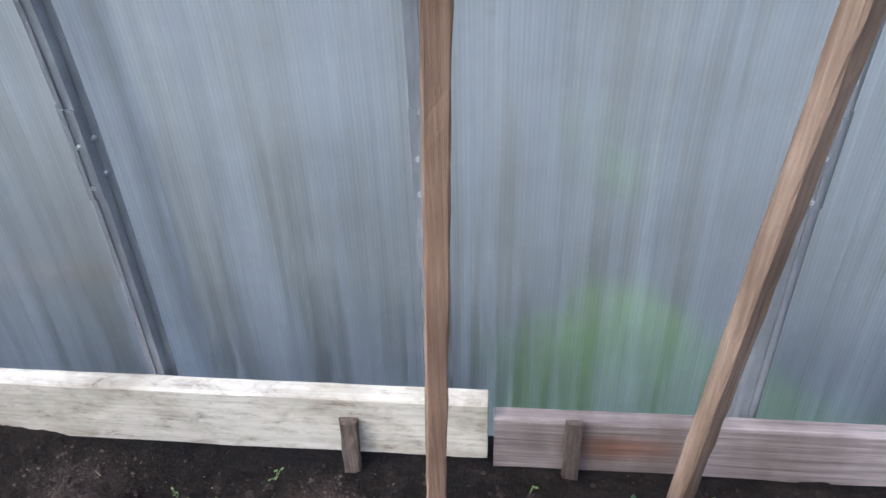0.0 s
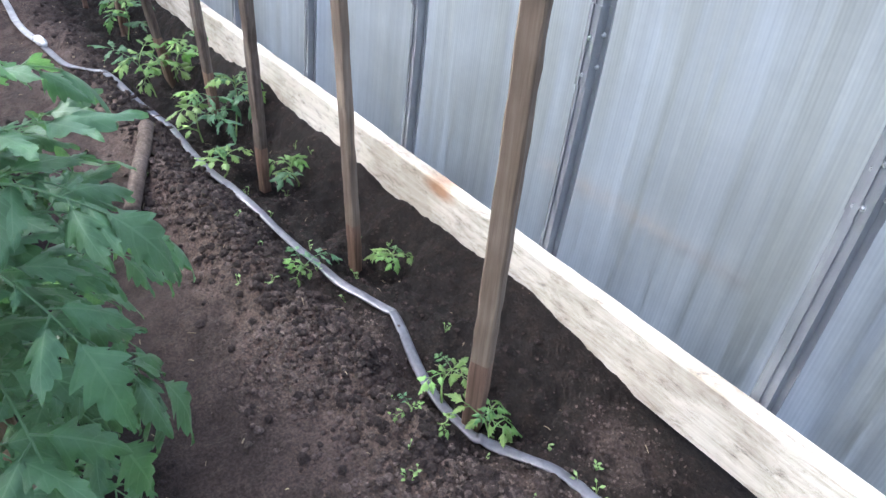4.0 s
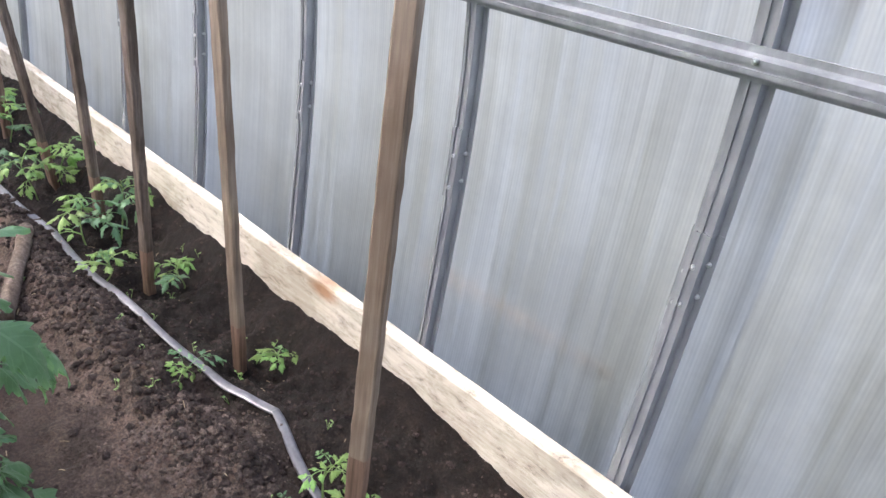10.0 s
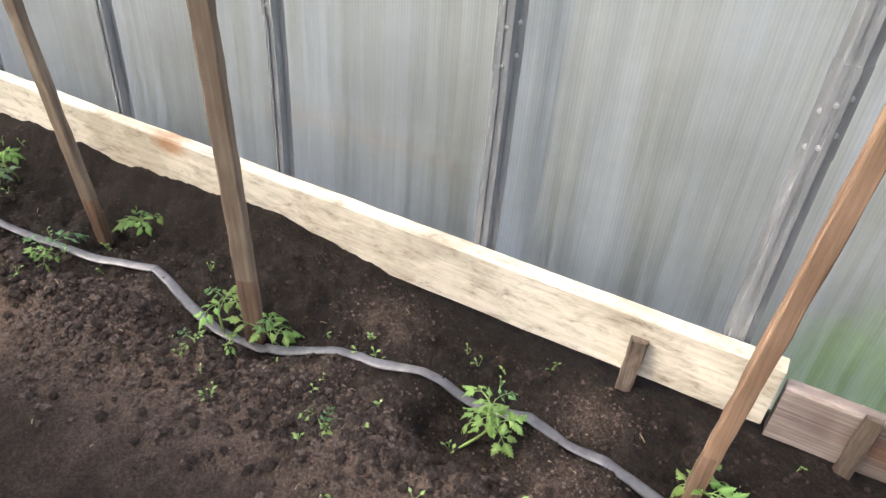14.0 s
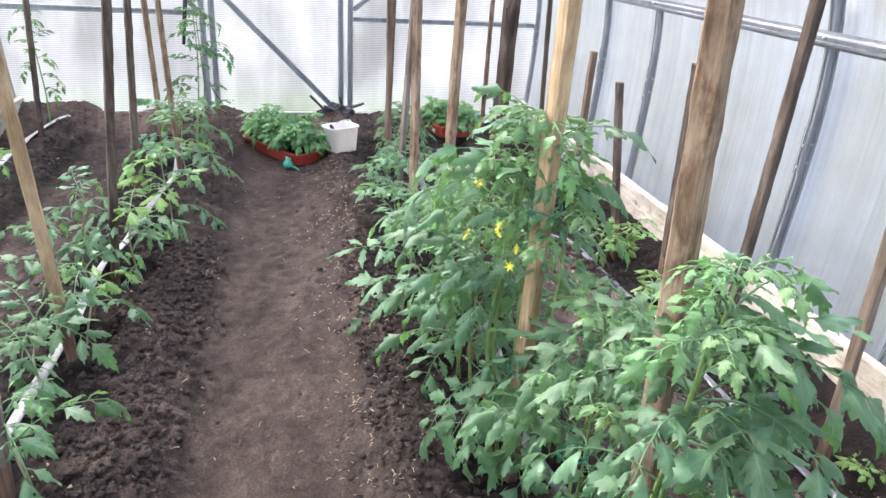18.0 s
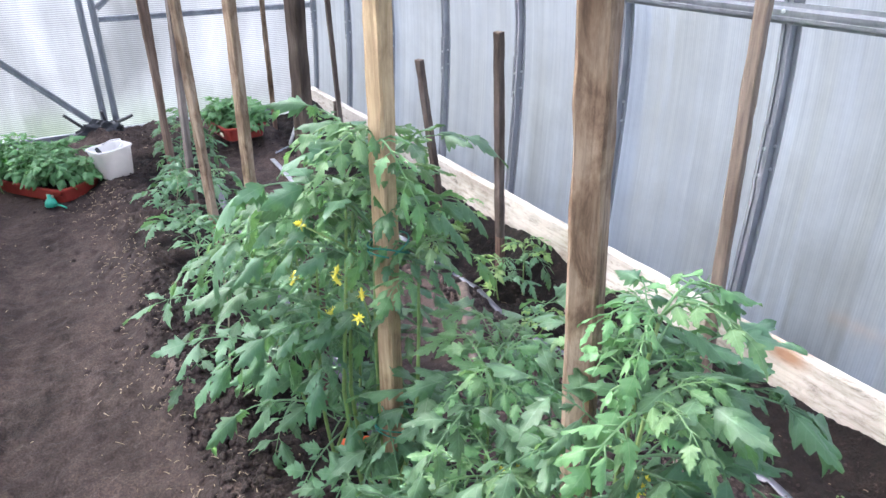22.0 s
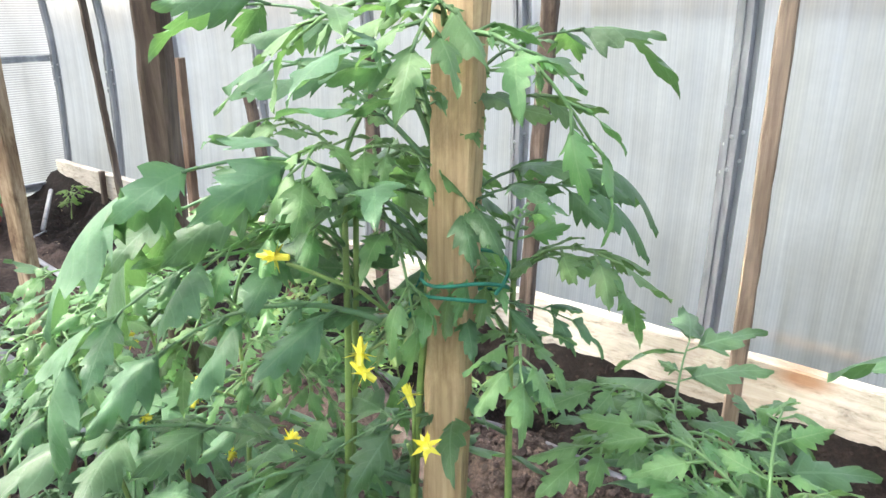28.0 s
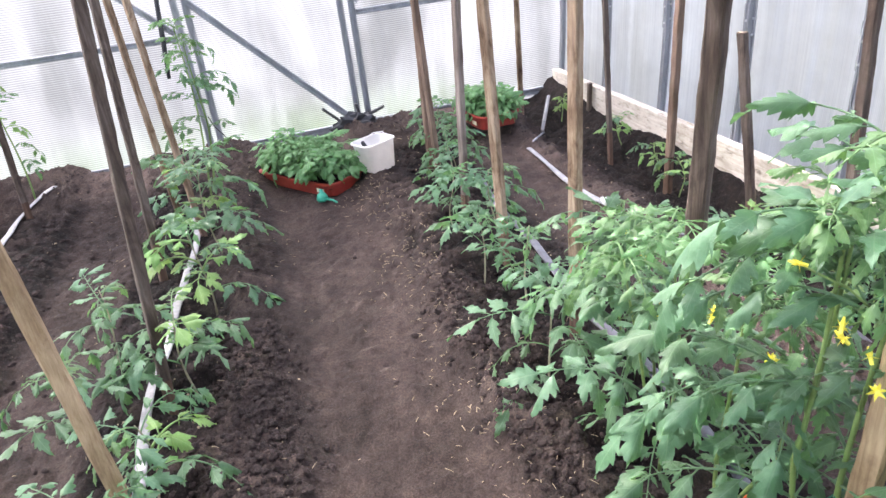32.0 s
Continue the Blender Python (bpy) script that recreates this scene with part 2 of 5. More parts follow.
def sheeting(name, along, flute, depth, pale, clearness):
    """Twin-wall polycarbonate: milky, wet inside, with fine flutes and run-down streaks."""
    n = Nodes(name)
    t = n.t
    sc = {"x": (1, 0.02, 0.02), "z": (0.02, 0.02, 1)}[along]
    rib = n.node("TexWave", Scale=flute, Distortion=0.0)
    rib.wave_type, rib.bands_direction = "BANDS", along.upper()
    n.link(n.coords(), rib.inputs["Vector"])
    streak = n.noise(1.0, 6, 0.72, n.coords((30, 3, 1.1)))
    wide = n.noise(1.0, 4, 0.6, n.coords((6, 2, 0.7)))
    mist = n.noise(60.0, 3, 0.6, n.coords())
    clear = n.math("ADD", n.math("MULTIPLY", streak, 0.75), n.math("MULTIPLY", wide, 0.45))
    amount = n.ramp(clear, [(0.46, (clearness[0],) * 3), (0.72, (clearness[1],) * 3)])
    tint = n.mix(n.math("MULTIPLY", rib.outputs["Fac"], depth), (0.9 * pale, 0.92 * pale, 0.96 * pale), (0.51 * pale, 0.525 * pale, 0.56 * pale))
    smudge = n.noise(2.2, 5, 0.6, n.coords((1, 1, 1.5)))
    tint = n.mix(0.55, tint, n.ramp(smudge, [(0.35, (0.8, 0.79, 0.775)), (0.6, (1, 1, 1))]), "MULTIPLY")
    tint = n.mix(0.35, tint, n.ramp(mist, [(0.3, (0.88, 0.895, 0.91)), (0.7, (1, 1, 1))]), "MULTIPLY")
    runs = n.noise(1.0, 5, 0.75, n.coords((75, 6, 0.9)), 0.15)
    tint = n.mix(0.38, tint, n.ramp(runs, [(0.3, (0.72, 0.72, 0.73)), (0.5, (1.0, 1.0, 1.0)), (0.68, (1.16, 1.15, 1.13))]), "MULTIPLY")
    wash = n.noise(1.0, 3, 0.6, n.coords((17, 5, 0.55)), 0.1)
    tint = n.mix(0.4, tint, n.ramp(wash, [(0.34, (0.84, 0.845, 0.855)), (0.5, (1, 1, 1)), (0.66, (1.2, 1.195, 1.19))]), "MULTIPLY")
    milky = n.node("BsdfTranslucent")
    n.link(n.mix(1.0, tint, (0.72, 0.74, 0.77), "MULTIPLY"), milky.inputs["Color"])
    blur = n.node("BsdfRefraction", Roughness=0.35, IOR=1.14)
    n.link(tint, blur.inputs["Color"])
    bumped = n.node("Bump", Strength=0.25, Distance=0.004)
    n.link(rib.outputs["Fac"], bumped.inputs["Height"])
    body = t.nodes.new("ShaderNodeMixShader")
    n.link(amount, body.inputs[0])
    n.link(milky.outputs[0], body.inputs[1])
    n.link(blur.outputs[0], body.inputs[2])
    gloss = n.node("BsdfGlossy", Roughness=0.22)
    n.link(bumped.outputs["Normal"], gloss.inputs["Normal"])
    fres = n.node("Fresnel", IOR=1.35)
    last = t.nodes.new("ShaderNodeMixShader")
    n.link(fres.outputs[0], last.inputs[0])
    n.link(body.outputs[0], last.inputs[1])
    n.link(gloss.outputs[0], last.inputs[2])
    n.link(last.outputs[0], n.out.inputs["Surface"])
    return n.m


M["sheet_upright"] = sheeting("polycarbonate_upright_flutes", "x", 38.0, 0.16, 1.0, (0.7, 1.0))
M["sheet_level"] = sheeting("polycarbonate_level_flutes", "z", 23.0, 1.0, 0.7, (0.5, 0.9))


def leaf_material(name, dark, light, under):
    n = Nodes(name)
    t = n.t
    uv = t.nodes.new("ShaderNodeUVMap")
    uv.uv_map = "UVMap"
    sep = t.nodes.new("ShaderNodeSeparateXYZ")
    n.link(uv.outputs[0], sep.inputs[0])
    u = n.math("ABSOLUTE", n.math("SUBTRACT", n.math("MULTIPLY", sep.outputs[0], 2.0), 1.0))
    side = n.math("FRACT", n.math("MULTIPLY", n.math("SUBTRACT", sep.outputs[1], n.math("MULTIPLY", u, 0.22)), 6.0))
    vein = n.math("LESS_THAN", n.math("ABSOLUTE", n.math("SUBTRACT", side, 0.5)), 0.07)
    rib = n.math("LESS_THAN", u, 0.05)
    veins = n.math("MAXIMUM", rib, n.math("MULTIPLY", vein, 0.45))
    rnd = n.random()
    blot = n.noise(28.0, 5, 0.65, n.coords())
    col = n.ramp(blot, [(0.3, dark), (0.7, light)])
    hue = n.node("HueSaturation", Fac=1.0)
    n.link(n.math("ADD", n.math("MULTIPLY", rnd, 0.035), 0.482), hue.inputs["Hue"])
    n.link(n.math("ADD", n.math("MULTIPLY", rnd, 0.4), 0.8), hue.inputs["Value"])
    n.link(col, hue.inputs["Color"])
    col = n.mix(n.math("MULTIPLY", veins, 0.5), hue.outputs["Color"], under)
    n.set(col, n.ramp(blot, [(0.3, (0.45,) * 3), (0.7, (0.6,) * 3)]))
    n.p.inputs["Specular IOR Level"].default_value = 0.6
    n.p.inputs["Sheen Weight"].default_value = 0.08
    n.p.inputs["Sheen Roughness"].default_value = 0.4
    relief = n.math("ADD", n.math("MULTIPLY", veins, -0.5), n.math("MULTIPLY", n.noise(55.0, 3, 0.6, n.coords()), 0.8))
    nrm = n.bump(relief, 0.55, 0.004)
    tr = n.node("BsdfTranslucent")
    n.link(n.mix(0.5, col, (0.21, 0.43, 0.09)), tr.inputs["Color"])
    n.link(nrm, tr.inputs["Normal"])
    mixer = n.node("MixShader", Fac=0.36)
    n.link(n.p.outputs[0], mixer.inputs[1])
    n.link(tr.outputs[0], mixer.inputs[2])
    n.link(mixer.outputs[0], n.out.inputs["Surface"])
    return n.m


M["leaf"] = leaf_material("tomato_leaf", (0.047, 0.123, 0.053), (0.097, 0.208, 0.098), (0.155, 0.277, 0.141))
M["leaf_top"] = leaf_material("tomato_shoot_leaf", (0.082, 0.19, 0.062), (0.148, 0.29, 0.108), (0.21, 0.35, 0.15))
M["leaf_young"] = leaf_material("young_tomato_leaf", (0.13, 0.25, 0.055), (0.22, 0.37, 0.095), (0.3, 0.43, 0.17))


def plain(name, a, b, scale=20.0, rough=0.6, metal=0.0, bump=0.2):
    n = Nodes(name)
    f = n.noise(scale, 5, 0.65, n.coords())
    n.set(n.ramp(f, [(0.3, a), (0.7, b)]), rough, metal)
    n.bump(f, bump, 0.003)
    return n.m


M["stem"] = plain("hairy_green_stem", (0.12, 0.2, 0.05), (0.2, 0.3, 0.09), 60, 0.6)
M["stem_woody"] = plain("pale_woody_stem", (0.2, 0.2, 0.11), (0.32, 0.29, 0.19), 60, 0.8)
M["petal"] = plain("yellow_petal", (0.7, 0.6, 0.03), (0.82, 0.76, 0.12), 90, 0.5)
M["hose"] = plain("dusty_black_drip_hose", (0.045, 0.046, 0.054), (0.12, 0.12, 0.133), 26, 0.38, 0, 0.3)
M["hose_pale"] = plain("dusty_grey_hose", (0.16, 0.16, 0.16), (0.36, 0.35, 0.34), 26, 0.4, 0, 0.3)
M["plastic_white"] = plain("white_plastic", (0.62, 0.6, 0.55), (0.76, 0.75, 0.71), 8, 0.4)
def thin_plastic(name, col):
    n = Nodes(name)
    f = n.noise(9.0, 4, 0.6, n.coords())
    c = n.ramp(f, [(0.3, tuple(0.85 * q for q in col)), (0.7, col)])
    n.set(c, 0.4)
    tr = n.node("BsdfTranslucent")
    n.link(c, tr.inputs["Color"])
    mixer = n.node("MixShader", Fac=0.45)
    n.link(n.p.outputs[0], mixer.inputs[1])
    n.link(tr.outputs[0], mixer.inputs[2])
    n.link(mixer.outputs[0], n.out.inputs["Surface"])
    return n.m


M["plastic_milky"] = thin_plastic("milky_plastic", (0.93, 0.91, 0.87))
M["plastic_red"] = plain("faded_red_plastic", (0.26, 0.03, 0.022), (0.36, 0.05, 0.034), 14, 0.45)
M["plastic_green"] = plain("green_plastic", (0.02, 0.26, 0.16), (0.04, 0.36, 0.23), 30, 0.4)
M["plastic_orange"] = plain("orange_plastic", (0.75, 0.1, 0.02), (0.85, 0.16, 0.03), 30, 0.4)
M["plastic_black"] = plain("dusty_black_plastic", (0.02, 0.02, 0.022), (0.05, 0.05, 0.052), 30, 0.5)
M["twine"] = plain("green_twine", (0.01, 0.12, 0.08), (0.02, 0.2, 0.13), 90, 0.8)
M["straw"] = plain("dry_straw", (0.2, 0.15, 0.095), (0.42, 0.34, 0.22), 60, 0.9)
M["label"] = plain("paper_label", (0.5, 0.45, 0.3), (0.62, 0.58, 0.42), 30, 0.8)
def outside_ground():
    n = Nodes("grass_and_gravel_shaded_near")
    patch = n.noise(0.9, 4, 0.6, n.coords())
    fine = n.noise(25.0, 5, 0.7, n.coords())
    green = n.ramp(fine, [(0.3, (0.04, 0.075, 0.025)), (0.7, (0.1, 0.16, 0.06))])
    # the wall's shade is painted in: this near grey is darker than pale farther off
    grey = n.ramp(fine, [(0.3, (0.032, 0.036, 0.032)), (0.7, (0.08, 0.087, 0.078))])
    sep = n.t.nodes.new("ShaderNodeSeparateXYZ")
    n.link(n.coords(), sep.inputs[0])
    away = n.math("MAXIMUM", n.math("SUBTRACT", sep.outputs[1], 2.6), n.math("SUBTRACT", -6.8, sep.outputs[0]))
    away = n.math("ADD", away, n.math("MULTIPLY", n.math("SUBTRACT", patch, 0.5), 1.2))
    far = n.ramp(n.math("MULTIPLY", away, 0.5), [(0.0, (0, 0, 0)), (0.9, (1, 1, 1))])
    pale = n.ramp(fine, [(0.3, (0.05, 0.056, 0.05)), (0.7, (0.105, 0.113, 0.103))])
    close = n.math("ADD", patch, n.math("MULTIPLY", n.math("MINIMUM", n.math("SUBTRACT", sep.outputs[1], 2.15), 0.5), 0.45))
    spot = n.math("MAXIMUM", n.math("SUBTRACT", n.math("ABSOLUTE", n.math("SUBTRACT", sep.outputs[0], 0.5)), 0.6), -0.5)
    close = n.math("ADD", close, n.math("MULTIPLY", n.math("MINIMUM", spot, 0.3), 0.45))
    near_wall = n.mix(n.ramp(close, [(0.36, (0, 0, 0)), (0.5, (1, 1, 1))]), green, grey)
    n.set(n.mix(far, near_wall, pale), 0.95)
    n.bump(fine, 0.8, 0.02)
    return n.m


M["grass"] = outside_ground()
M["bolt"] = plain("zinc_bolt", (0.6, 0.61, 0.62), (0.75, 0.76, 0.77), 60, 0.28, 0.9, 0.05)


# ---------------- helpers for building ----------------
def mesh_of(name, verts, faces, material, uvs=None, smooth=False):
    me = bpy.data.meshes.new(name)
    me.from_pydata([tuple(v) for v in verts], [], faces)
    if uvs is not None:
        layer = me.uv_layers.new(name="UVMap")
        idx = np.empty(len(me.loops), dtype=np.int32)
        me.loops.foreach_get("vertex_index", idx)
        layer.data.foreach_set("uv", np.asarray(uvs, dtype=np.float32)[idx].ravel())
    if smooth:
        me.polygons.foreach_set("use_smooth", [True] * len(me.polygons))
    me.materials.append(M[material])
    me.update()
    return me


def face_towards(me, point):
    """Turn a sheet's faces so that they look at the point."""
    if len(me.polygons) and sum((p.normal.dot(Vector(point) - p.center) > 0) for p in me.polygons) * 2 < len(me.polygons):
        me.flip_normals()
    return me


def piece(name, me, parent=None, label="", m=None):
    """Link mesh data as one object, under a thing when there is one."""
    ob = new(name, me)
    if m is not None:
        ob.matrix_basis = m
    if parent is not None:
        ob.parent = parent
    if label:
        ob["label"] = label
    return ob


def part(name, bm, material, parent=None, label="", smooth=False, m=None):
    me = bpy.data.meshes.new(name)
    bm.to_mesh(me)
    bm.free()
    me.materials.append(M[material])
    if smooth:
        me.polygons.foreach_set("use_smooth", [True] * len(me.polygons))
    return piece(name, me, parent, label, m)


def thing(name, at, label, category, group="", kind=""):
    ob = new(name)
    ob.empty_display_size = 0.05
    ob.matrix_basis = at if isinstance(at, Matrix) else pose(*at)
    return tagged(ob, label, category, group, kind)


def box(bm, lo, hi, bevel=0.0, m=None):
    r = bmesh.ops.create_cube(bm, size=1.0)
    vs = r["verts"]
    c = [(a + b) / 2 for a, b in zip(lo, hi)]
    d = [abs(b - a) for a, b in zip(lo, hi)]
    for v in vs:
        v.co = Vector((c[0] + v.co.x * d[0], c[1] + v.co.y * d[1], c[2] + v.co.z * d[2]))
    if bevel:
        es = list({e for v in vs for e in v.link_edges})
        out = bmesh.ops.bevel(bm, geom=es, offset=bevel, segments=2, affect="EDGES", profile=0.6)
        vs = list({v for f in out["faces"] for v in f.verts} | {v for v in vs if v.is_valid})
    if m is not None:
        bmesh.ops.transform(bm, matrix=m, verts=vs)
    return vs


def tube(points, radii, sides=7, caps=True):
    """Verts and faces of a round tube along points."""
    pts = [Vector(p) for p in points]
    if not hasattr(radii, "__len__"):
        radii = [radii] * len(pts)
    verts, faces = [], []
    ref = Vector((0.3, 0.2, 1)).normalized()
    for i, p in enumerate(pts):
        d = (pts[min(i + 1, len(pts) - 1)] - pts[max(i - 1, 0)]).normalized()
        a = d.cross(ref)
        if a.length < 1e-3:
            a = d.cross(Vector((1, 0, 0)))
        a.normalize()
        b = d.cross(a)
        for k in range(sides):
            q = 2 * math.pi * k / sides
            verts.append(p + radii[i] * (math.cos(q) * a + math.sin(q) * b))
    for i in range(len(pts) - 1):
        for k in range(sides):
            k2 = (k + 1) % sides
            faces.append((i * sides + k, i * sides + k2, (i + 1) * sides + k2, (i + 1) * sides + k))
    if caps:
        faces.append(tuple(range(sides))[::-1])
        faces.append(tuple(range((len(pts) - 1) * sides, len(pts) * sides)))
    return verts, faces


def join(lists):
    verts, faces = [], []
    for v, f in lists:
        o = len(verts)
        verts += list(v)
        faces += [tuple(i + o for i in q) for q in f]
    return verts, faces


def extrude_path(section, frames):
    """Loft a closed section (2D points) along frames (matrices); the ends are capped."""
    verts, faces = [], []
    k = len(section)
    for m in frames:
        verts += [m @ Vector((a, b, 0)) for a, b in section]
    for i in range(len(frames) - 1):
        for j in range(k):
            j2 = (j + 1) % k
            faces.append((i * k + j, i * k + j2, (i + 1) * k + j2, (i + 1) * k + j))
    faces.append(tuple(range(k))[::-1])
    faces.append(tuple(range((len(frames) - 1) * k, len(frames) * k)))
    return verts, faces


def smoothstep(a, b, x):
    t = min(1.0, max(0.0, (x - a) / (b - a)))
    return t * t * (3 - 2 * t)


# ---------------- the plan ----------------
STEP = 0.67                       # from rib to rib
X_END, X_FRONT = -6.03, 2.01      # end wall ahead, end wall behind
Y_MID, HALF, TOP = -0.25, 2.0, 2.35
ARCH = 2.5


def arch(u):
    """A point of the hoop, u from 0 (right foot) to 1 (left foot): widest at 0.8 m, a little drawn in at the feet."""
    z0, wide = 0.8, HALF + 0.04
    low = 0.24
    if u < low or u > 1 - low:
        t = (u if u < low else 1 - u) / low
        z = -0.1 + (z0 + 0.1) * t
        w = wide - 0.045 * ((z0 - z) / z0) ** 1.6
        return (Y_MID + (w if u < low else -w), z)
    a = math.pi * (u - low) / (1 - 2 * low)
    c, k = math.cos(a), math.sin(a)
    return (Y_MID + wide * math.copysign(abs(c) ** (2 / ARCH), c), z0 + (TOP - z0) * abs(k) ** (2 / ARCH))


def bell(d, w):
    return math.exp(-(d / w) ** 2)


HOLLOWS = [(-0.5, 1.33), (-1.08, 1.34), (-1.24, 1.32), (-1.76, 1.5), (-2.36, 1.44), (-2.86, 1.4), (-3.38, 1.38), (-4.2, 1.44), (0.03, 1.39), (0.43, 1.45), (0.84, 1.47),
           (-1.33, 0.4), (-1.85, 0.35), (-2.45, 0.3), (-2.86, 0.22), (-3.65, 0.27), (-4.2, 0.33), (-4.66, 0.4), (-3.29, -0.9), (-3.87, -0.86), (-2.78, -0.98)]


def bulk(x, y):
    """The large shape of the soil: trodden paths, raised beds, hollows round the plants."""
    z = -0.02
    z -= 0.055 * smoothstep(-0.62, -0.44, y) * smoothstep(0.06, -0.1, y)
    z -= 0.02 * smoothstep(0.6, 0.72, y) * smoothstep(1.12, 0.98, y)
    z -= 0.055 * smoothstep(-1.75, -1.6, y) * smoothstep(-1.2, -1.35, y)
    z += 0.05 * bell(y + 0.72, 0.13) + 0.03 * bell(y - 0.1, 0.1)
    z += 0.045 * bell(y - 1.12, 0.09) * (0.6 + 0.5 * math.sin(x * 2.1 + 1))
    z += (0.045 * smoothstep(-0.75, -1.1, x) - 0.03 * smoothstep(-0.9, -0.6, x)) * smoothstep(1.5, 1.7, y) + 0.035 * smoothstep(1.5, 1.66, y) * max(0.0, math.sin(x * 3.9 + 0.6)) ** 3 * smoothstep(0.2, -0.9, x)
    z += 0.07 * smoothstep(-5.2, -6.0, x) + 0.05 * smoothstep(-5.3, -5.9, x) * smoothstep(-0.6, -1.4, y)
    z -= (0.03 + 0.03 * smoothstep(-1.3, -1.8, x)) * smoothstep(1.14, 1.3, y) * smoothstep(1.66, 1.5, y)
    for hx, hy in HOLLOWS:
        d2 = (x - hx) ** 2 + (y - hy) ** 2
        if d2 < 0.12:
            z += -0.045 * math.exp(-d2 / 0.012) + 0.022 * math.exp(-(math.sqrt(d2) - 0.17) ** 2 / 0.003)
    return z


MOUNDS = [(-1.455, 1.17, 0.15), (-1.11, 1.09, 0.14), (-0.89, 1.25, 0.12), (-0.72, 1.21, 0.13), (-0.84, 1.52, 0.09), (-0.24, 1.3, 0.1), (-0.26, 1.52, 0.08), (-1.5, 1.04, 0.14), (-2.22, 1.12, 0.15), (-1.97, 1.15, 0.13), (-1.58, 1.17, 0.11), (-2.46, 1.08, 0.14), (0.3, 1.28, 0.12), (-0.66, 1.09, 0.12)]


def mound(x, y):
    return max(bell(math.hypot(x - a, (y - b) * 1.2), r) for a, b, r in MOUNDS)


def trodden(x, y):
    return max(smoothstep(-0.66, -0.5, y) * smoothstep(0.1, -0.05, y), smoothstep(0.6, 0.74, y) * smoothstep(1.2, 1.0, y), 0.7 * smoothstep(-1.7, -1.6, y) * smoothstep(-1.2, -1.3, y))


def ground_z(x, y):
    z = bulk(x, y) + 0.022 * mound(x, y)
    k = (1.0 - 0.5 * trodden(x, y)) * (1.0 - 0.55 * smoothstep(1.5, 1.66, y))
    z += 0.03 * k * noise.fractal(Vector((x * 3.1, y * 3.1, 0.3)), 1.0, 2.0, 4)
    z += 0.026 * k * noise.fractal(Vector((x * 17, y * 17, 4.3)), 0.75, 2.0, 5)
    return z


# ---------------- ground ----------------
def build_ground():
    nx, ny = 560, 290
    xs = np.linspace(X_FRONT + 0.02, X_END - 0.02, nx)
    ys = np.linspace(Y_MID - HALF - 0.02, Y_MID + HALF + 0.01, ny)
    verts = [(x, y, ground_z(x, y)) for x in xs for y in ys]
    faces = [(i * ny + j, i * ny + j + 1, (i + 1) * ny + j + 1, (i + 1) * ny + j) for i in range(nx - 1) for j in range(ny - 1)]
    me = mesh_of("ground", verts, faces, "soil", smooth=True)
    # mound and ridge terms stand for drier soil and for light falling there
    at = me.attributes.new("dry", "FLOAT", "POINT")
    at.data.foreach_set("value", [0.75 * trodden(x, y) + 0.8 * smoothstep(-0.02, 0.025, z) * (1 - smoothstep(1.2, 1.32, y)) + max(0.95 * mound(x, y), 0.6 * smoothstep(0.92, 1.02, y) * smoothstep(1.33, 1.2, y)) for x, y, z in verts])
    tagged(piece("ground", me), "dark damp greenhouse soil with trodden paths and raised beds", "soil", kind="structure")
    out = []
    for a, b in ((-900, Y_MID - HALF - 0.02), (Y_MID + HALF + 0.012, 900)):
        out.append(([(-900, a, -0.16), (900, a, -0.16), (900, b, -0.16), (-900, b, -0.16)], [(0, 1, 2, 3)]))
    for a, b in ((-900, X_END - 0.02), (X_FRONT + 0.02, 900)):
        c, d = Y_MID - HALF - 0.02, Y_MID + HALF + 0.012
        out.append(([(a, c, -0.16), (b, c, -0.16), (b, d, -0.16), (a, d, -0.16)], [(0, 1, 2, 3)]))
    v, f = join(out)
    tagged(piece("ground_outside", mesh_of("ground_outside", v, f, "grass")), "green grass ground outside the greenhouse", "grass", kind="structure")


build_ground()


# ---------------- greenhouse frame and sheets ----------------
def hoop_frames(x, u0, u1, n, depth=0.0):
    out = []
    for i in range(n + 1):
        u = u0 + (u1 - u0) * i / n
        y, z = arch(u)
        y2, z2 = arch(min(1, u + 0.002))
        y1, z1 = arch(max(0, u - 0.002))
        d = Vector((0, y2 - y1, z2 - z1)).normalized()
        inward = Vector((0, -d.z, d.y)) if (Vector((0, -d.z, d.y)).dot(Vector((0, Y_MID - y, 0.8 - z))) > 0) else Vector((0, d.z, -d.y))
        m = Matrix((Vector((1, 0, 0)), inward, d)).transposed().to_4x4()
        m.translation = Vector((x, y, z)) + inward * depth
        out.append(m)
    return out


HAT = [(-0.026, 0.0), (-0.026, 0.003), (-0.015, 0.003), (-0.012, 0.024), (-0.004, 0.024), (-0.0035, 0.02), (0.0035, 0.02), (0.004, 0.024), (0.012, 0.024), (0.015, 0.003), (0.026, 0.003), (0.026, 0.0)]
HAT = [(a * 1.25, b * 1.1) for a, b in HAT]
WIDE = [(a * 1.05, b + 0.0045 if b > 0.01 else b + 0.002) for a, b in HAT]


def bolt_mesh():
    bm = bmesh.new()
    bmesh.ops.create_cone(bm, cap_ends=True, segments=6, radius1=0.0062, radius2=0.0058, depth=0.006)
    bmesh.ops.create_cone(bm, cap_ends=True, segments=8, radius1=0.0035, radius2=0.003, depth=0.014)
    me = bpy.data.meshes.new("bolt")
    bm.to_mesh(me)
    bm.free()
    me.materials.append(M["bolt"])
    return me


BOLT = bolt_mesh()


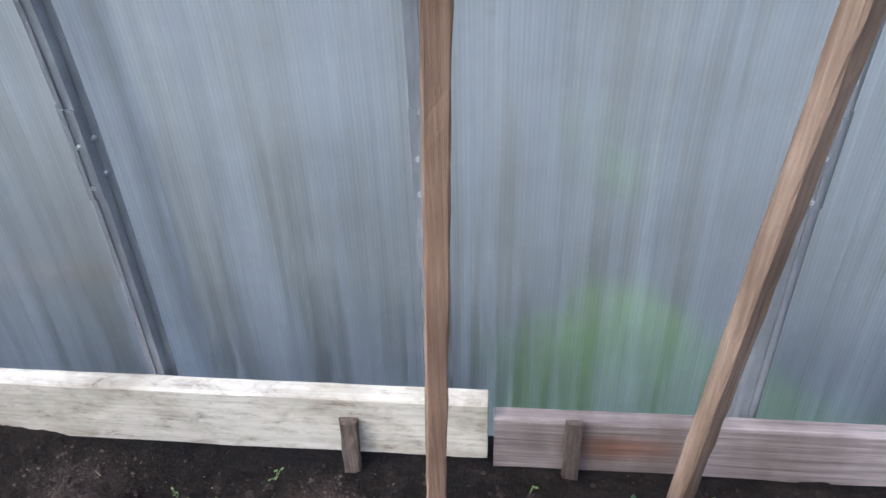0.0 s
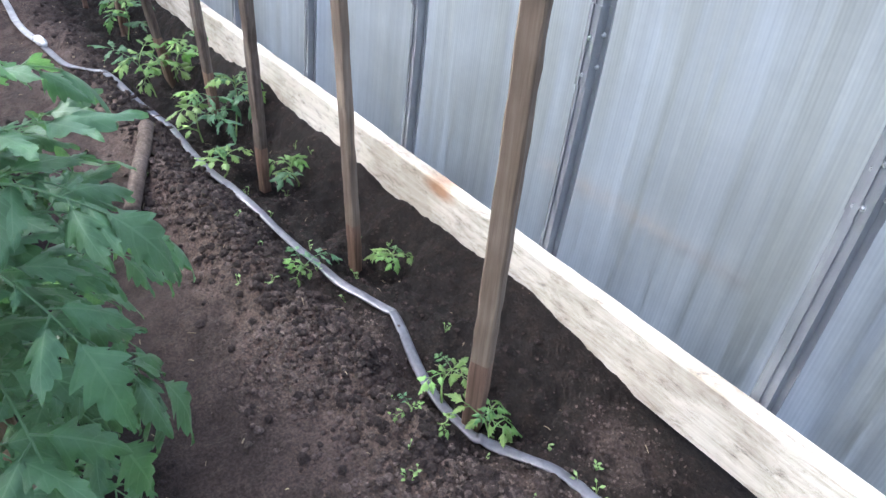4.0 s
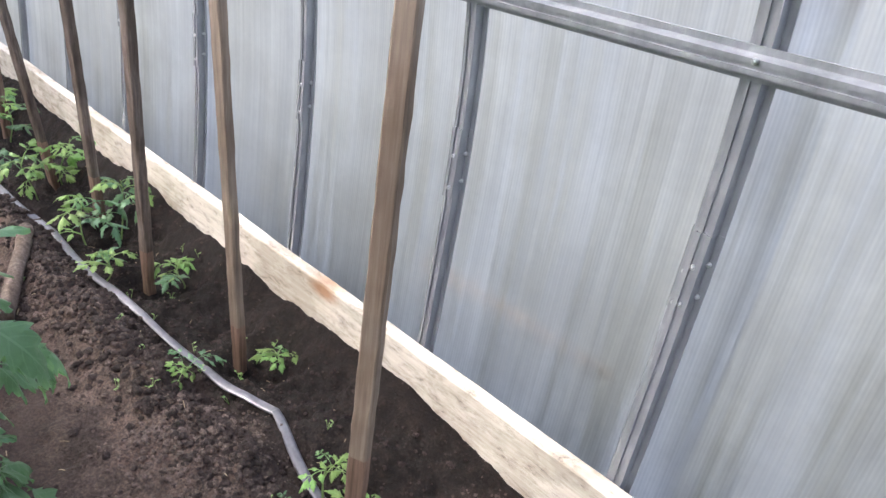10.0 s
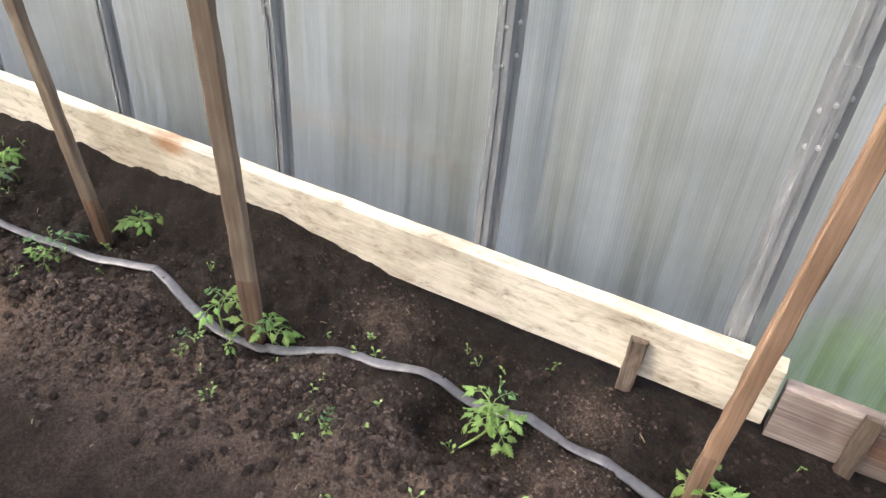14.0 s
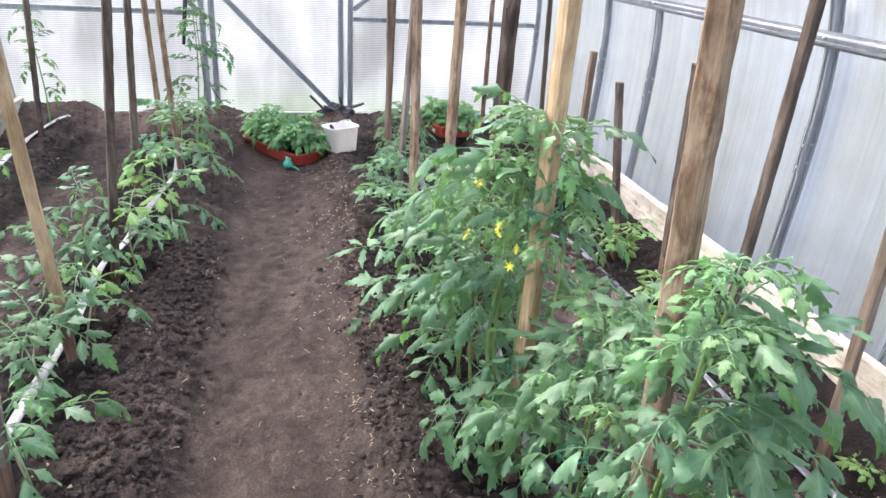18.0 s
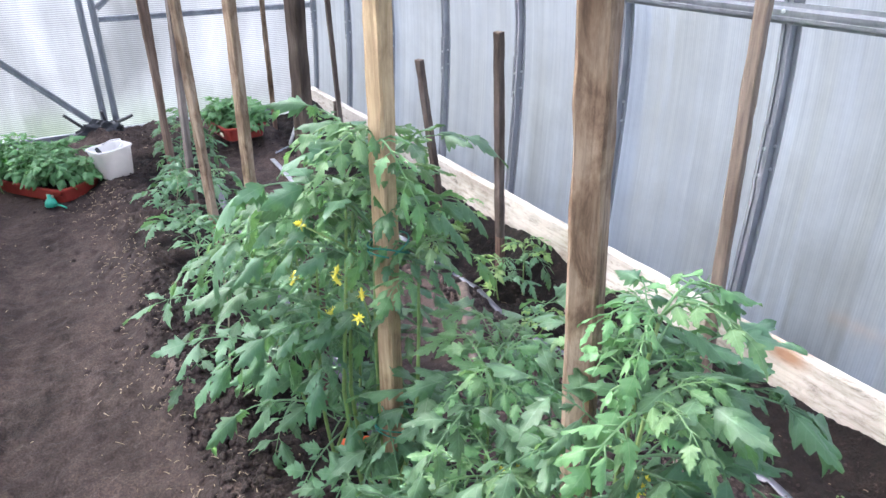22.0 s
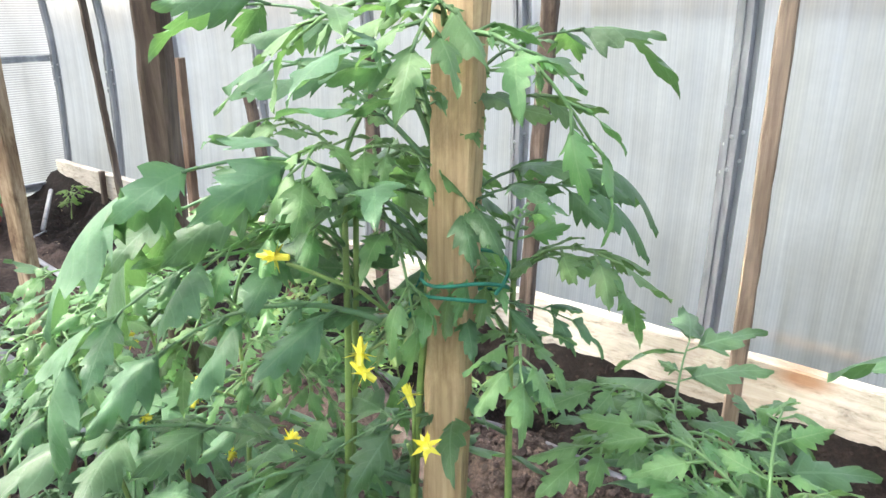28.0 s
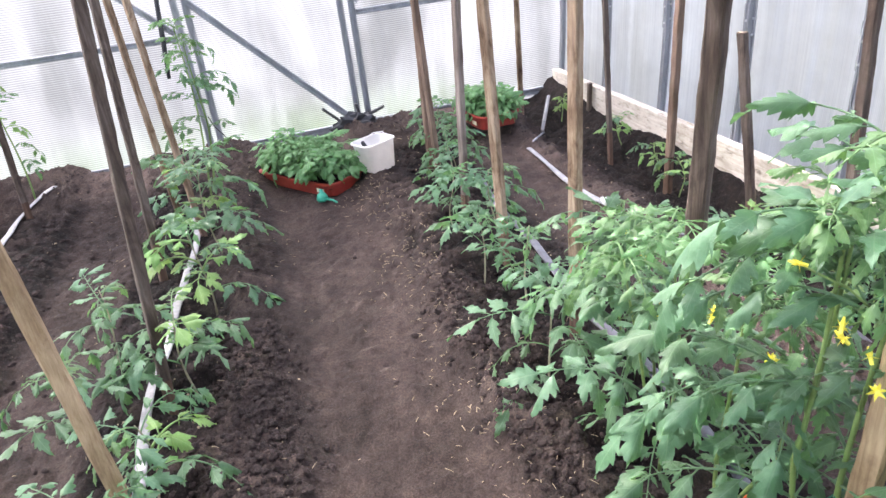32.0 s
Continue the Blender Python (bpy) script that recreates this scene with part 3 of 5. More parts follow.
def hoop_at(z):
    """The share u of the right half of the hoop at height z."""
    a, b = 0.0, 0.5
    for _ in range(40):
        c = (a + b) / 2
        a, b = (c, b) if arch(c)[1] < z else (a, c)
    return a


U_FOOT = hoop_at(0.02)


def build_rib(x):
    rib = thing("arch_rib", (x, 0, 0), "galvanised steel arch rib with hat-shaped profile and bolted splices", "rib", "arch ribs")
    rel = pose(-x, 0, 0)
    v, f = extrude_path(HAT, [rel @ m for m in hoop_frames(x, U_FOOT, 1 - U_FOOT, 90, 0.001)])
    piece("rib_body", mesh_of("rib_body", v, f, "steel"), rib)
    for side in (0, 1):
        ua, ub = hoop_at(0.655 - 0.03), hoop_at(0.655 + 0.16)
        if side:
            ua, ub = 1 - ub, 1 - ua
        v, f = extrude_path(WIDE, [rel @ m for m in hoop_frames(x, ua, ub, 4, 0.0015)])
        piece("splice", mesh_of("splice", v, f, "steel"), rib)
        if side == 0:
            for k, (dz, dx) in enumerate(((0.0, -0.021), (0.035, 0.021), (0.075, -0.021), (0.11, 0.021), (0.012, 0.0), (0.1, 0.0))):
                m = hoop_frames(x, hoop_at(0.64 + dz), hoop_at(0.64 + dz) + 0.001, 1, 0.03 if dx == 0 else 0.008)[0]
                piece("bolt", BOLT, rib, "", rel @ m @ pose(dx, 0, 0, -90, 0, 0))
    return rib


for i in range(-9, 4):
    build_rib(i * STEP - (0.012 if i == 0 else 0.0))


def build_rail(name, z, side, label, size=1.0):
    u = hoop_at(z)
    if side:
        u = 1 - u
    m = hoop_frames(0, u, u + 0.001, 1, 0.026)[0]
    n = m.to_3x3() @ Vector((0, 1, 0))
    t = m.to_3x3() @ Vector((0, 0, 1))
    rail = thing(name, (0, m.translation.y, m.translation.z), label, "rail", "long rails")
    sec = [(a * size, b * size) for a, b in HAT]
    fr = []
    for x in np.linspace(X_FRONT - 0.02, X_END + 0.02, 20):
        q = Matrix((t, n, Vector((1, 0, 0)))).transposed().to_4x4()
        q.translation = Vector((x, 0, 0))
        fr.append(q)
    v, f = extrude_path(sec, fr)
    piece("rail_body", mesh_of("rail_body", v, f, "steel"), rail)
    for i in range(-9, 4):
        bm = bmesh.new()
        box(bm, (-0.03, -0.012, -0.028), (0.03, 0.0, 0.028), 0.002)
        part("bracket", bm, "steel", rail, "", m=Matrix.Translation((i * STEP, 0, 0)) @ Matrix((Vector((1, 0, 0)), n, t)).transposed().to_4x4())
        piece("bolt", BOLT, rail, "", Matrix.Translation((i * STEP + 0.004, 0, 0)) @ Matrix.Translation(n * 0.03 + t * 0.012) @ Matrix((Vector((1, 0, 0)), t, n)).transposed().to_4x4())


build_rail("side_rail", 1.15, 0, "shiny galvanised steel rail running along the side wall", 0.95)
build_rail("side_rail", 1.15, 1, "galvanised steel rail running along the other side wall", 0.95)
build_rail("roof_rail", 1.95, 0, "galvanised steel rail running along the roof")
build_rail("roof_rail", 1.95, 1, "galvanised steel rail running along the roof")


def build_sheets():
    cover = thing("greenhouse_cover", (0, 0, 0), "milky wet polycarbonate sheets over the arches", "sheet", kind="structure")
    joints = [2.02, 1.46, -0.545, -2.57, -4.58, -6.04]
    n = 80
    us = [U_FOOT * 0.6 + (1 - 1.2 * U_FOOT) * i / n for i in range(n + 1)]
    for k in range(len(joints) - 1):
        a, b = joints[k] + 0.0, joints[k + 1] - (0.14 if k < len(joints) - 2 else 0)
        off = 0.004 + 0.005 * (k % 2)
        verts, faces = [], []
        for u in us:
            m = hoop_frames(0, u, u + 0.001, 1, -off)[0]
            for x in (a, (a + b) / 2, b):
                verts.append((x, m.translation.y, m.translation.z))
        for i in range(n):
            for j in range(2):
                faces.append((i * 3 + j, i * 3 + j + 1, (i + 1) * 3 + j + 1, (i + 1) * 3 + j))
        piece("sheet", face_towards(mesh_of("sheet", verts, faces, "sheet_upright", smooth=True), ((a + b) / 2, Y_MID, 0.9)), cover)


build_sheets()


def end_wall(x, name, label, sign):
    w = thing(name, (x, 0, 0), label, "wall", kind="structure")
    n = 60
    verts, faces = [(0, Y_MID, 0.4)], []
    us = [0.002 + 0.996 * i / n for i in range(n + 1)]
    for u in us:
        y, z = arch(u)
        verts.append((0, y, max(z, -0.1)))
    faces = [(0, i + 1, i + 2) for i in range(n)] + [(0, n + 1, 1)]
    piece("sheet", face_towards(mesh_of("sheet", verts, faces, "sheet_level"), (-sign, Y_MID, 0.9)), w)
    return w


wall_end = end_wall(X_END - 0.03, "wall_end", "end wall of polycarbonate with level flutes and a door", -1)
wall_front = end_wall(X_FRONT + 0.03, "wall_front", "end wall of polycarbonate behind the walker", 1)


def bar(name, a, b, width, depth, parent, material="steel", bevel=0.003, face=(1, 0, 0), label=""):
    """A square profile from a to b (in the parent's space) with two shallow grooves on its face."""
    a, b = Vector(a), Vector(b)
    d = (b - a).normalized()
    n = Vector(face)
    s = d.cross(n).normalized()
    w, t = width / 2, depth
    sec = [(-w, 0), (-w, t - 0.002), (-w + 0.002, t), (-w * 0.35, t), (-w * 0.25, t - 0.004), (w * 0.25, t - 0.004), (w * 0.35, t), (w - 0.002, t), (w, t - 0.002), (w, 0)]
    fr = []
    for p in (a, b):
        q = Matrix((s, n, d)).transposed().to_4x4()
        q.translation = p
        fr.append(q)
    v, f = extrude_path(sec, fr)
    return piece(name, mesh_of(name, v, f, material), parent, label)


F = 0.008
for y0 in (0.17, 0.245):
    bar("door_post", (F, y0, -0.05), (F, y0, 2.2), 0.042, 0.028, wall_end)
for y0 in (-0.79, -0.86):
    bar("door_post", (F, y0, -0.05), (F, y0, 2.2), 0.042, 0.028, wall_end)
bar("cross_rail", (F, 0.27, 0.79), (F, 1.75, 0.79), 0.038, 0.024, wall_end)
bar("cross_rail", (F, -0.885, 0.795), (F, -2.22, 0.795), 0.038, 0.024, wall_end)
bar("brace", (F + 0.03, 0.14, 0.07), (F + 0.03, -0.775, 1.0), 0.042, 0.022, wall_end)
bar("brace", (F + 0.002, 0.27, 0.86), (F + 0.002, 1.0, 1.44), 0.038, 0.022, wall_end)
bar("brace", (F + 0.002, -0.885, 0.815), (F + 0.002, -1.55, 1.44), 0.038, 0.022, wall_end)
bar("sill", (F, -2.22, 0.03), (F, 1.72, 0.03), 0.05, 0.024, wall_end)


def board(name, x0, x1, y0, y1, z0, z1, material, label, wave=0.0):
    """A sawn board along x, its faces slightly uneven."""
    n = max(2, int(abs(x1 - x0) / 0.06))
    ob = thing(name, (0, 0, 0), label, "board")
    rng = random.Random(name + str(x0))
    verts, faces = [], []
    b = 0.004
    sec = [(y0, z0), (y1, z0), (y1, z1 - b), (y1 - b, z1), (y0 + b, z1), (y0, z1 - b), (y0, (z0 + z1) / 2)]
    k = len(sec)
    for i in range(n + 1):
        x = x0 + (x1 - x0) * i / n
        for y, z in sec:
            verts.append((x, y + 0.0035 * noise.noise(Vector((x * 3, z * 4, 7 + y * 9))), z + 0.004 * noise.noise(Vector((x * 2.1, 3.0, y))) + 0.0015 * rng.uniform(-1, 1)))
    for i in range(n):
        for j in range(k):
            faces.append((i * k + j, i * k + (j + 1) % k, (i + 1) * k + (j + 1) % k, (i + 1) * k + j))
    faces += [tuple(range(k))[::-1], tuple(range(n * k, n * k + k))]
    piece("plank", mesh_of(name, verts, faces, material), ob)
    return ob


board("base_board", 0.103, X_END + 0.01, 1.668, 1.715, -0.004, 0.178, "board_pale", "pale sawn wooden board at the wall's foot, stained and mildewed")
board("base_board", 2.0, 0.117, 1.672, 1.712, -0.035, 0.128, "board_grey", "grey weathered wooden board along the foot of the wall")
board("base_board", 2.0, X_END + 0.01, -2.21, -2.17, -0.14, 0.16, "board_pale", "pale wooden board along the foot of the other wall")


# ---------------- stakes ----------------
def lathe(profile, segs=20):
    """Verts and faces of a body turned about z from (radius, z) pairs."""
    verts, faces = [], []
    for r, z in profile:
        for k in range(segs):
            a = 2 * math.pi * k / segs
            verts.append(Vector((r * math.cos(a), r * math.sin(a), z)))
    for i in range(len(profile) - 1):
        for k in range(segs):
            faces.append((i * segs + k, i * segs + (k + 1) % segs, (i + 1) * segs + (k + 1) % segs, (i + 1) * segs + k))
    faces += [tuple(range(segs))[::-1], tuple(range((len(profile) - 1) * segs, len(profile) * segs))]
    return verts, faces


def stake(x, y, z1, width, depth, lean, material, label, turn=0.0, name="garden_stake", z0=-0.16, rough=0.0015, knots=0):
    """A sawn stake driven into the soil, with chamfered edges and slightly uneven faces."""
    rng = random.Random(int(1000 * (x * 7 + y * 13)))
    ob = thing(name, (x, y, 0), label, "stake", "plant stakes")
    c = min(width, depth) * 0.12
    w, d = width / 2, depth / 2
    sec = [(-w + c, -d), (w - c, -d), (w, -d + c), (w, d - c), (w - c, d), (-w + c, d), (-w, d - c), (-w, -d + c)]
    n = max(6, int((z1 - z0) / 0.045))
    fr = []
    for i in range(n + 1):
        z = z0 + (z1 - z0) * i / n
        bow = 0.002 * math.sin(i / n * 3.0 + x * 5)
        s = 1.0 + rng.uniform(-0.012, 0.012)
        m = pose(lean[0] * z + bow, lean[1] * z + bow * 0.6, z, 0, 0, turn + rng.uniform(-0.5, 0.5)) @ Matrix.Diagonal((s, s, 1, 1))
        fr.append(m)
    v, f = extrude_path(sec, fr)
    v = [p + Vector([rng.uniform(-rough, rough) for _ in range(3)]) for p in v]
    k = len(sec)
    split = next((i for i, m in enumerate(fr) if m.translation.z > 0.05 + 0.09 * rng.random()), 0) if z1 > 0.3 else 0
    if split:
        low, high = v[:(split + 1) * k], v[split * k:]
        sides = lambda count: [(i * k + j, i * k + (j + 1) % k, (i + 1) * k + (j + 1) % k, (i + 1) * k + j) for i in range(count) for j in range(k)]
        piece("shaft", mesh_of("stake", high, sides(n - split) + [tuple(range((n - split) * k, (n - split + 1) * k))], material), ob)
        piece("foot", mesh_of("stake_foot", low, sides(split) + [tuple(range(k))[::-1]], "wood_damp"), ob, "damp reddish foot of the stake")
    else:
        piece("shaft", mesh_of("stake", v, f, material), ob)
    if 0.3 < z1 < 1.2:
        end = [fr[-1] @ Vector((px * 0.97, py * 0.97, 0.001 + 0.002 * (i % 3 == 0))) for i, (px, py) in enumerate(sec)]
        low = [q - Vector((0, 0, 0.006)) for q in end]
        piece("cut_top", mesh_of("cut_top", end + low, [tuple(range(8))] + [(i, i + 8, (i + 1) % 8 + 8, (i + 1) % 8) for i in range(8)], "wood_tan"), ob, "rough sawn end grain")
    for k in range(knots):
        i = rng.randrange(int(n * 0.3), n - 2)
        face = (0, 1, 2, 3)[k % 4]
        side = (Vector((rng.uniform(-0.6, 0.6) * w, -d, 0)), Vector((w, rng.uniform(-0.6, 0.6) * d, 0)), Vector((rng.uniform(-0.6, 0.6) * w, d, 0)), Vector((-w, rng.uniform(-0.6, 0.6) * d, 0)))[face]
        turn_face = ((90, 0, 0), (90, 0, 90), (90, 0, 180), (90, 0, -90))[face]
        kv, kf = lathe([(0.0005, 0.0028), (0.45, 0.0024), (0.8, 0.0014), (1.0, -0.001)], 12)
        r = rng.uniform(0.004, 0.009)
        kv = [Vector((q.x * r * (1 + 0.25 * math.sin(3 * j)), q.y * r * (2.2 + 0.4 * math.cos(2 * j)), q.z * 0.3)) for j, q in enumerate(kv)]
        piece("knot", mesh_of("knot", kv, kf, "wood_brown", smooth=True), ob, "dark knot in the wood", fr[i] @ Matrix.Translation(side) @ pose(0, 0, 0, *turn_face))
    return ob


BROWN = "brown weathered wooden stake stuck in the bed beside the wall"
# beside the right wall
stake(0.007, 1.424, 1.6, 0.036, 0.028, (0.035, 0.009), "wood_rust", "orange-brown wooden stake stuck in the bed beside the wall", 8)
stake(0.430, 1.405, 1.6, 0.038, 0.03, (0.046, -0.003), "wood_brown", "brown weathered wooden stake leaning sideways beside the wall", 35)
stake(-1.111, 1.315, 1.75, 0.046, 0.034, (0.006, 0.011), "wood_tan", "greyish brown wooden stake stuck in the bed beside the wall", 25)
stake(-1.830, 1.428, 1.75, 0.036, 0.03, (0.007, -0.045), "wood_tan", "reddish brown wooden stake stuck in the bed beside the wall", 15)
stake(-2.412, 1.401, 1.75, 0.038, 0.032, (0.062, -0.024), "wood_dark", BROWN, 10)
stake(-3.001, 1.464, 0.995, 0.036, 0.034, (-0.005, -0.039), "wood_dark", "short dark square wooden stake with a flat cut top", 12)
stake(-3.457, 1.427, 0.818, 0.034, 0.032, (-0.062, -0.102), "wood_dark", "short dark wooden stake, slightly tilted", 20)
stake(-4.123, 1.449, 0.88, 0.038, 0.034, (0.069, -0.021), "wood_brown", "short brown wooden stake with a flat cut top", 5)
stake(-4.631, 1.389, 1.42, 0.026, 0.026, (0.014, -0.038), "wood_dark", "thin dark wooden stake", 0)
stake(-5.727, 1.288, 1.55, 0.034, 0.03, (0.051, -0.005), "wood_pale", "thin pale wooden stake beside the red tray", 0)
stake(-5.38, 1.64, 0.2, 0.03, 0.026, (0.0, 0.03), "wood_dark", "short dark wooden peg holding the base board", 0, "board_peg")
stake(-0.212, 1.652, 0.118, 0.04, 0.022, (0.02, 0.01), "wood_dark", "short splintered wooden peg holding the base board", 4, "board_peg", rough=0.003)
stake(0.292, 1.66, 0.147, 0.036, 0.02, (0.0, 0.0), "wood_dark", "short grey wooden peg holding the weathered board", 4, "board_peg", rough=0.003)
# the middle bed
stake(-0.623, 0.376, 1.75, 0.036, 0.03, (-0.077, 0.083), "wood_tan", "wide tan wooden stake at the head of the bed", 40, knots=5)
stake(-1.313, 0.463, 1.8, 0.044, 0.036, (-0.004, -0.048), "wood_pale", "thick knotty pale wooden stake among tomato plants", 30, rough=0.0016, knots=7)
stake(-1.885, 0.383, 1.8, 0.042, 0.036, (0.053, -0.015), "wood_yellow", "thick yellow pine stake with a tied tomato plant", 20, rough=0.0016)
stake(-2.477, 0.413, 1.75, 0.042, 0.034, (0.061, 0.001), "wood_dark", "wide dark wooden stake among tomato plants", 30, rough=0.0016, knots=7)
stake(-3.065, 0.405, 1.75, 0.04, 0.03, (0.041, 0.005), "wood_pale", "pale wooden stake among tomato plants", 20)
stake(-3.697, 0.381, 1.75, 0.042, 0.03, (0.032, -0.021), "wood_pale", "pale yellowish wooden stake between young plants", 25)
stake(-4.309, 0.402, 1.7, 0.04, 0.03, (0.052, 0.038), "wood_grey", "grey wooden stake between young plants", 15)
stake(-4.771, 0.395, 1.7, 0.034, 0.03, (-0.021, -0.013), "wood_brown", "brown wooden stake near the end wall", 10)
stake(-5.0, 0.41, 1.7, 0.04, 0.034, (0.005, 0.02), "wood_brown", "brown wooden stake near the end wall", 10)
# the left bed
stake(-1.936, -0.983, 1.5, 0.036, 0.034, (-0.025, 0.061), "wood_grey", "grey wooden stake in the side bed", 10)
stake(-2.61, -0.995, 1.7, 0.044, 0.036, (-0.1, -0.09), "wood_yellow", "light pine stake leaning over young plants", 10)
stake(-3.235, -0.985, 1.7, 0.038, 0.034, (-0.02, 0.095), "wood_dark", "dark wooden stake with a reddish foot", 20)
stake(-4.3, -1.085, 1.7, 0.04, 0.034, (0.02, 0.07), "wood_dark", "dark wooden stake between young plants", 20)
stake(-4.93, -1.03, 1.7, 0.034, 0.03, (0.033, -0.02), "wood_pale", "thin pale wooden stake near the end wall", 20)
stake(-4.7, -0.91, 1.7, 0.034, 0.03, (0.0, -0.03), "wood_pale", "thin pale wooden stake near the end wall", 20)
stake(-5.464, -1.913, 1.6, 0.046, 0.036, (-0.017, 0.055), "wood_dark", "dark wooden stake in the corner bed", 20)


# ---------------- drip hoses ----------------
def spline(points, per=8):
    """Catmull-Rom through the points."""
    p = [Vector(q) for q in points]
    p = [2 * p[0] - p[1]] + p + [2 * p[-1] - p[-2]]
    out = []
    for i in range(1, len(p) - 2):
        for k in range(per):
            t = k / per
            a, b, c, d = p[i - 1:i + 3]
            out.append(0.5 * (2 * b + (c - a) * t + (2 * a - 5 * b + 4 * c - d) * t * t + (3 * b - a - 3 * c + d) * t ** 3))
    return out + [p[-2]]


def flat_hose(name, points, width, material, label, lift=0.004, shift=0.028):
    """A half-flattened soft hose lying on the soil."""
    w = width / 2
    pts = spline([(x, y + (shift if y < 0.9 else 0), dz) for x, y, dz in points], 14)
    mids = [ground_z(p.x, p.y) for p in pts]
    rest = [sum(ground_z(p.x + i * w, p.y + j * w) for i in (-1, 0, 1) for j in (-1, 0, 1)) / 9 + 0.006 for p in pts]
    for _ in range(50):
        rest = [max(m - 0.001, 0.5 * r + 0.25 * (rest[max(0, i - 1)] + rest[min(len(rest) - 1, i + 1)])) for i, (r, m) in enumerate(zip(rest, mids))]
    pts = [Vector((p.x, p.y, r + lift + p.z)) for p, r in zip(pts, rest)]
    sec = [(-w, 0.0), (-w * 0.8, 0.0035), (-w * 0.2, 0.0048), (w * 0.3, 0.004), (w * 0.85, 0.003), (w, 0.0), (w * 0.8, -0.003), (-w * 0.8, -0.003)]
    fr = []
    for i, p in enumerate(pts):
        d = (pts[min(i + 1, len(pts) - 1)] - pts[max(i - 1, 0)]).normalized()
        s = d.cross(Vector((0, 0, 1))).normalized()
        tw = radians(10 * math.sin(i * 0.13) + 5 * math.sin(i * 0.35))
        u = s.cross(d)
        s2 = s * math.cos(tw) + u * math.sin(tw)
        q = Matrix((s2, s2.cross(d), d)).transposed().to_4x4()
        q.translation = p
        fr.append(q)
    v, f = extrude_path(sec, fr)
    ob = thing(name, (0, 0, 0), label, "hose")
    piece("hose_body", mesh_of(name, v, f, material, smooth=True), ob)


flat_hose("drip_hose", [(1.5, 1.43, 0), (0.63, 1.43, 0), (0.25, 1.412, 0), (0.08, 1.398, 0), (-0.033, 1.4, 0), (-0.164, 1.399, 0), (-0.26, 1.41, 0), (-0.336, 1.416, 0), (-0.448, 1.419, 0), (-0.539, 1.41, 0), (-0.67, 1.4, 0), (-0.78, 1.385, 0), (-0.835, 1.38, 0), (-0.88, 1.37, 0), (-0.97, 1.335, 0), (-1.045, 1.3, 0),
                                    (-1.075, 1.287, 0), (-1.19, 1.296, 0), (-1.309, 1.307, 0), (-1.411, 1.326, 0), (-1.5, 1.353, 0), (-1.54, 1.352, 0), (-1.72, 1.315, 0), (-1.9, 1.308, 0), (-2.1, 1.292, 0), (-2.42, 1.262, 0), (-2.69, 1.24, 0), (-2.92, 1.218, 0), (-3.05, 1.19, 0), (-3.43, 1.165, 0), (-3.5, 1.14, 0), (-3.62, 1.066, 0), (-3.81, 1.044, 0), (-3.96, 1.03, 0)],
                      0.029, "hose", "flat dusty black drip hose lying along the wall bed")
flat_hose("drip_hose", [(-4.0, 1.027, 0.004), (-4.3, 1.0, 0.01), (-4.6, 1.015, 0.004), (-4.98, 1.03, 0)], 0.034, "hose_pale", "flat grey drip hose lying on the soil")
flat_hose("drip_hose", [(-0.6, 0.4, 0), (-1.0, 0.45, 0), (-1.2, 0.46, 0), (-1.43, 0.477, 0), (-1.62, 0.467, 0.01), (-1.97, 0.43, 0), (-2.1, 0.44, 0), (-2.6, 0.49, 0), (-3.15, 0.47, 0.01), (-3.6, 0.5, 0), (-4.2, 0.52, 0), (-4.6, 0.55, 0)], 0.038, "hose", "flat black drip hose among the tomato stems")
flat_hose("drip_hose", [(-1.5, -1.07, 0), (-1.9, -1.09, 0), (-2.31, -1.095, 0.01), (-2.8, -1.077, 0), (-3.3, -1.08, 0.01), (-3.68, -1.045, 0), (-3.96, -1.03, 0.01), (-4.3, -0.996, 0), (-4.7, -0.97, 0), (-5.1, -1.0, 0)], 0.036, "hose_pale", "flat grey drip hose lying along the side bed")
flat_hose("drip_hose", [(-3.6, -2.05, 0), (-4.4, -2.05, 0), (-4.81, -2.01, 0), (-5.2, -2.0, 0.01), (-5.45, -1.99, 0), (-5.78, -1.84, 0)], 0.036, "hose_pale", "flat grey drip hose in the corner bed")


CONNECTOR = [(0.011, -0.06), (0.014, -0.05), (0.014, -0.03), (0.021, -0.028), (0.021, -0.004), (0.017, -0.002), (0.017, 0.004), (0.021, 0.006), (0.021, 0.03), (0.014, 0.032), (0.014, 0.05), (0.011, 0.06)]
v, f = lathe(CONNECTOR)
hc = thing("hose_connector", pose(-3.98, 1.03, bulk(-3.98, 1.03) + 0.03, 0, 90, 6), "white plastic hose connector on the drip hose", "connector")
piece("sleeve", mesh_of("hose_connector", v, f, "plastic_white", smooth=True), hc)
hc = thing("hose_connector", pose(-2.224, 0.432, ground_z(-2.224, 0.432) + 0.03, 0, 90, 60), "orange plastic hose connector lying on the soil", "connector")
piece("sleeve", mesh_of("hose_connector", v, f, "plastic_orange", smooth=True), hc)


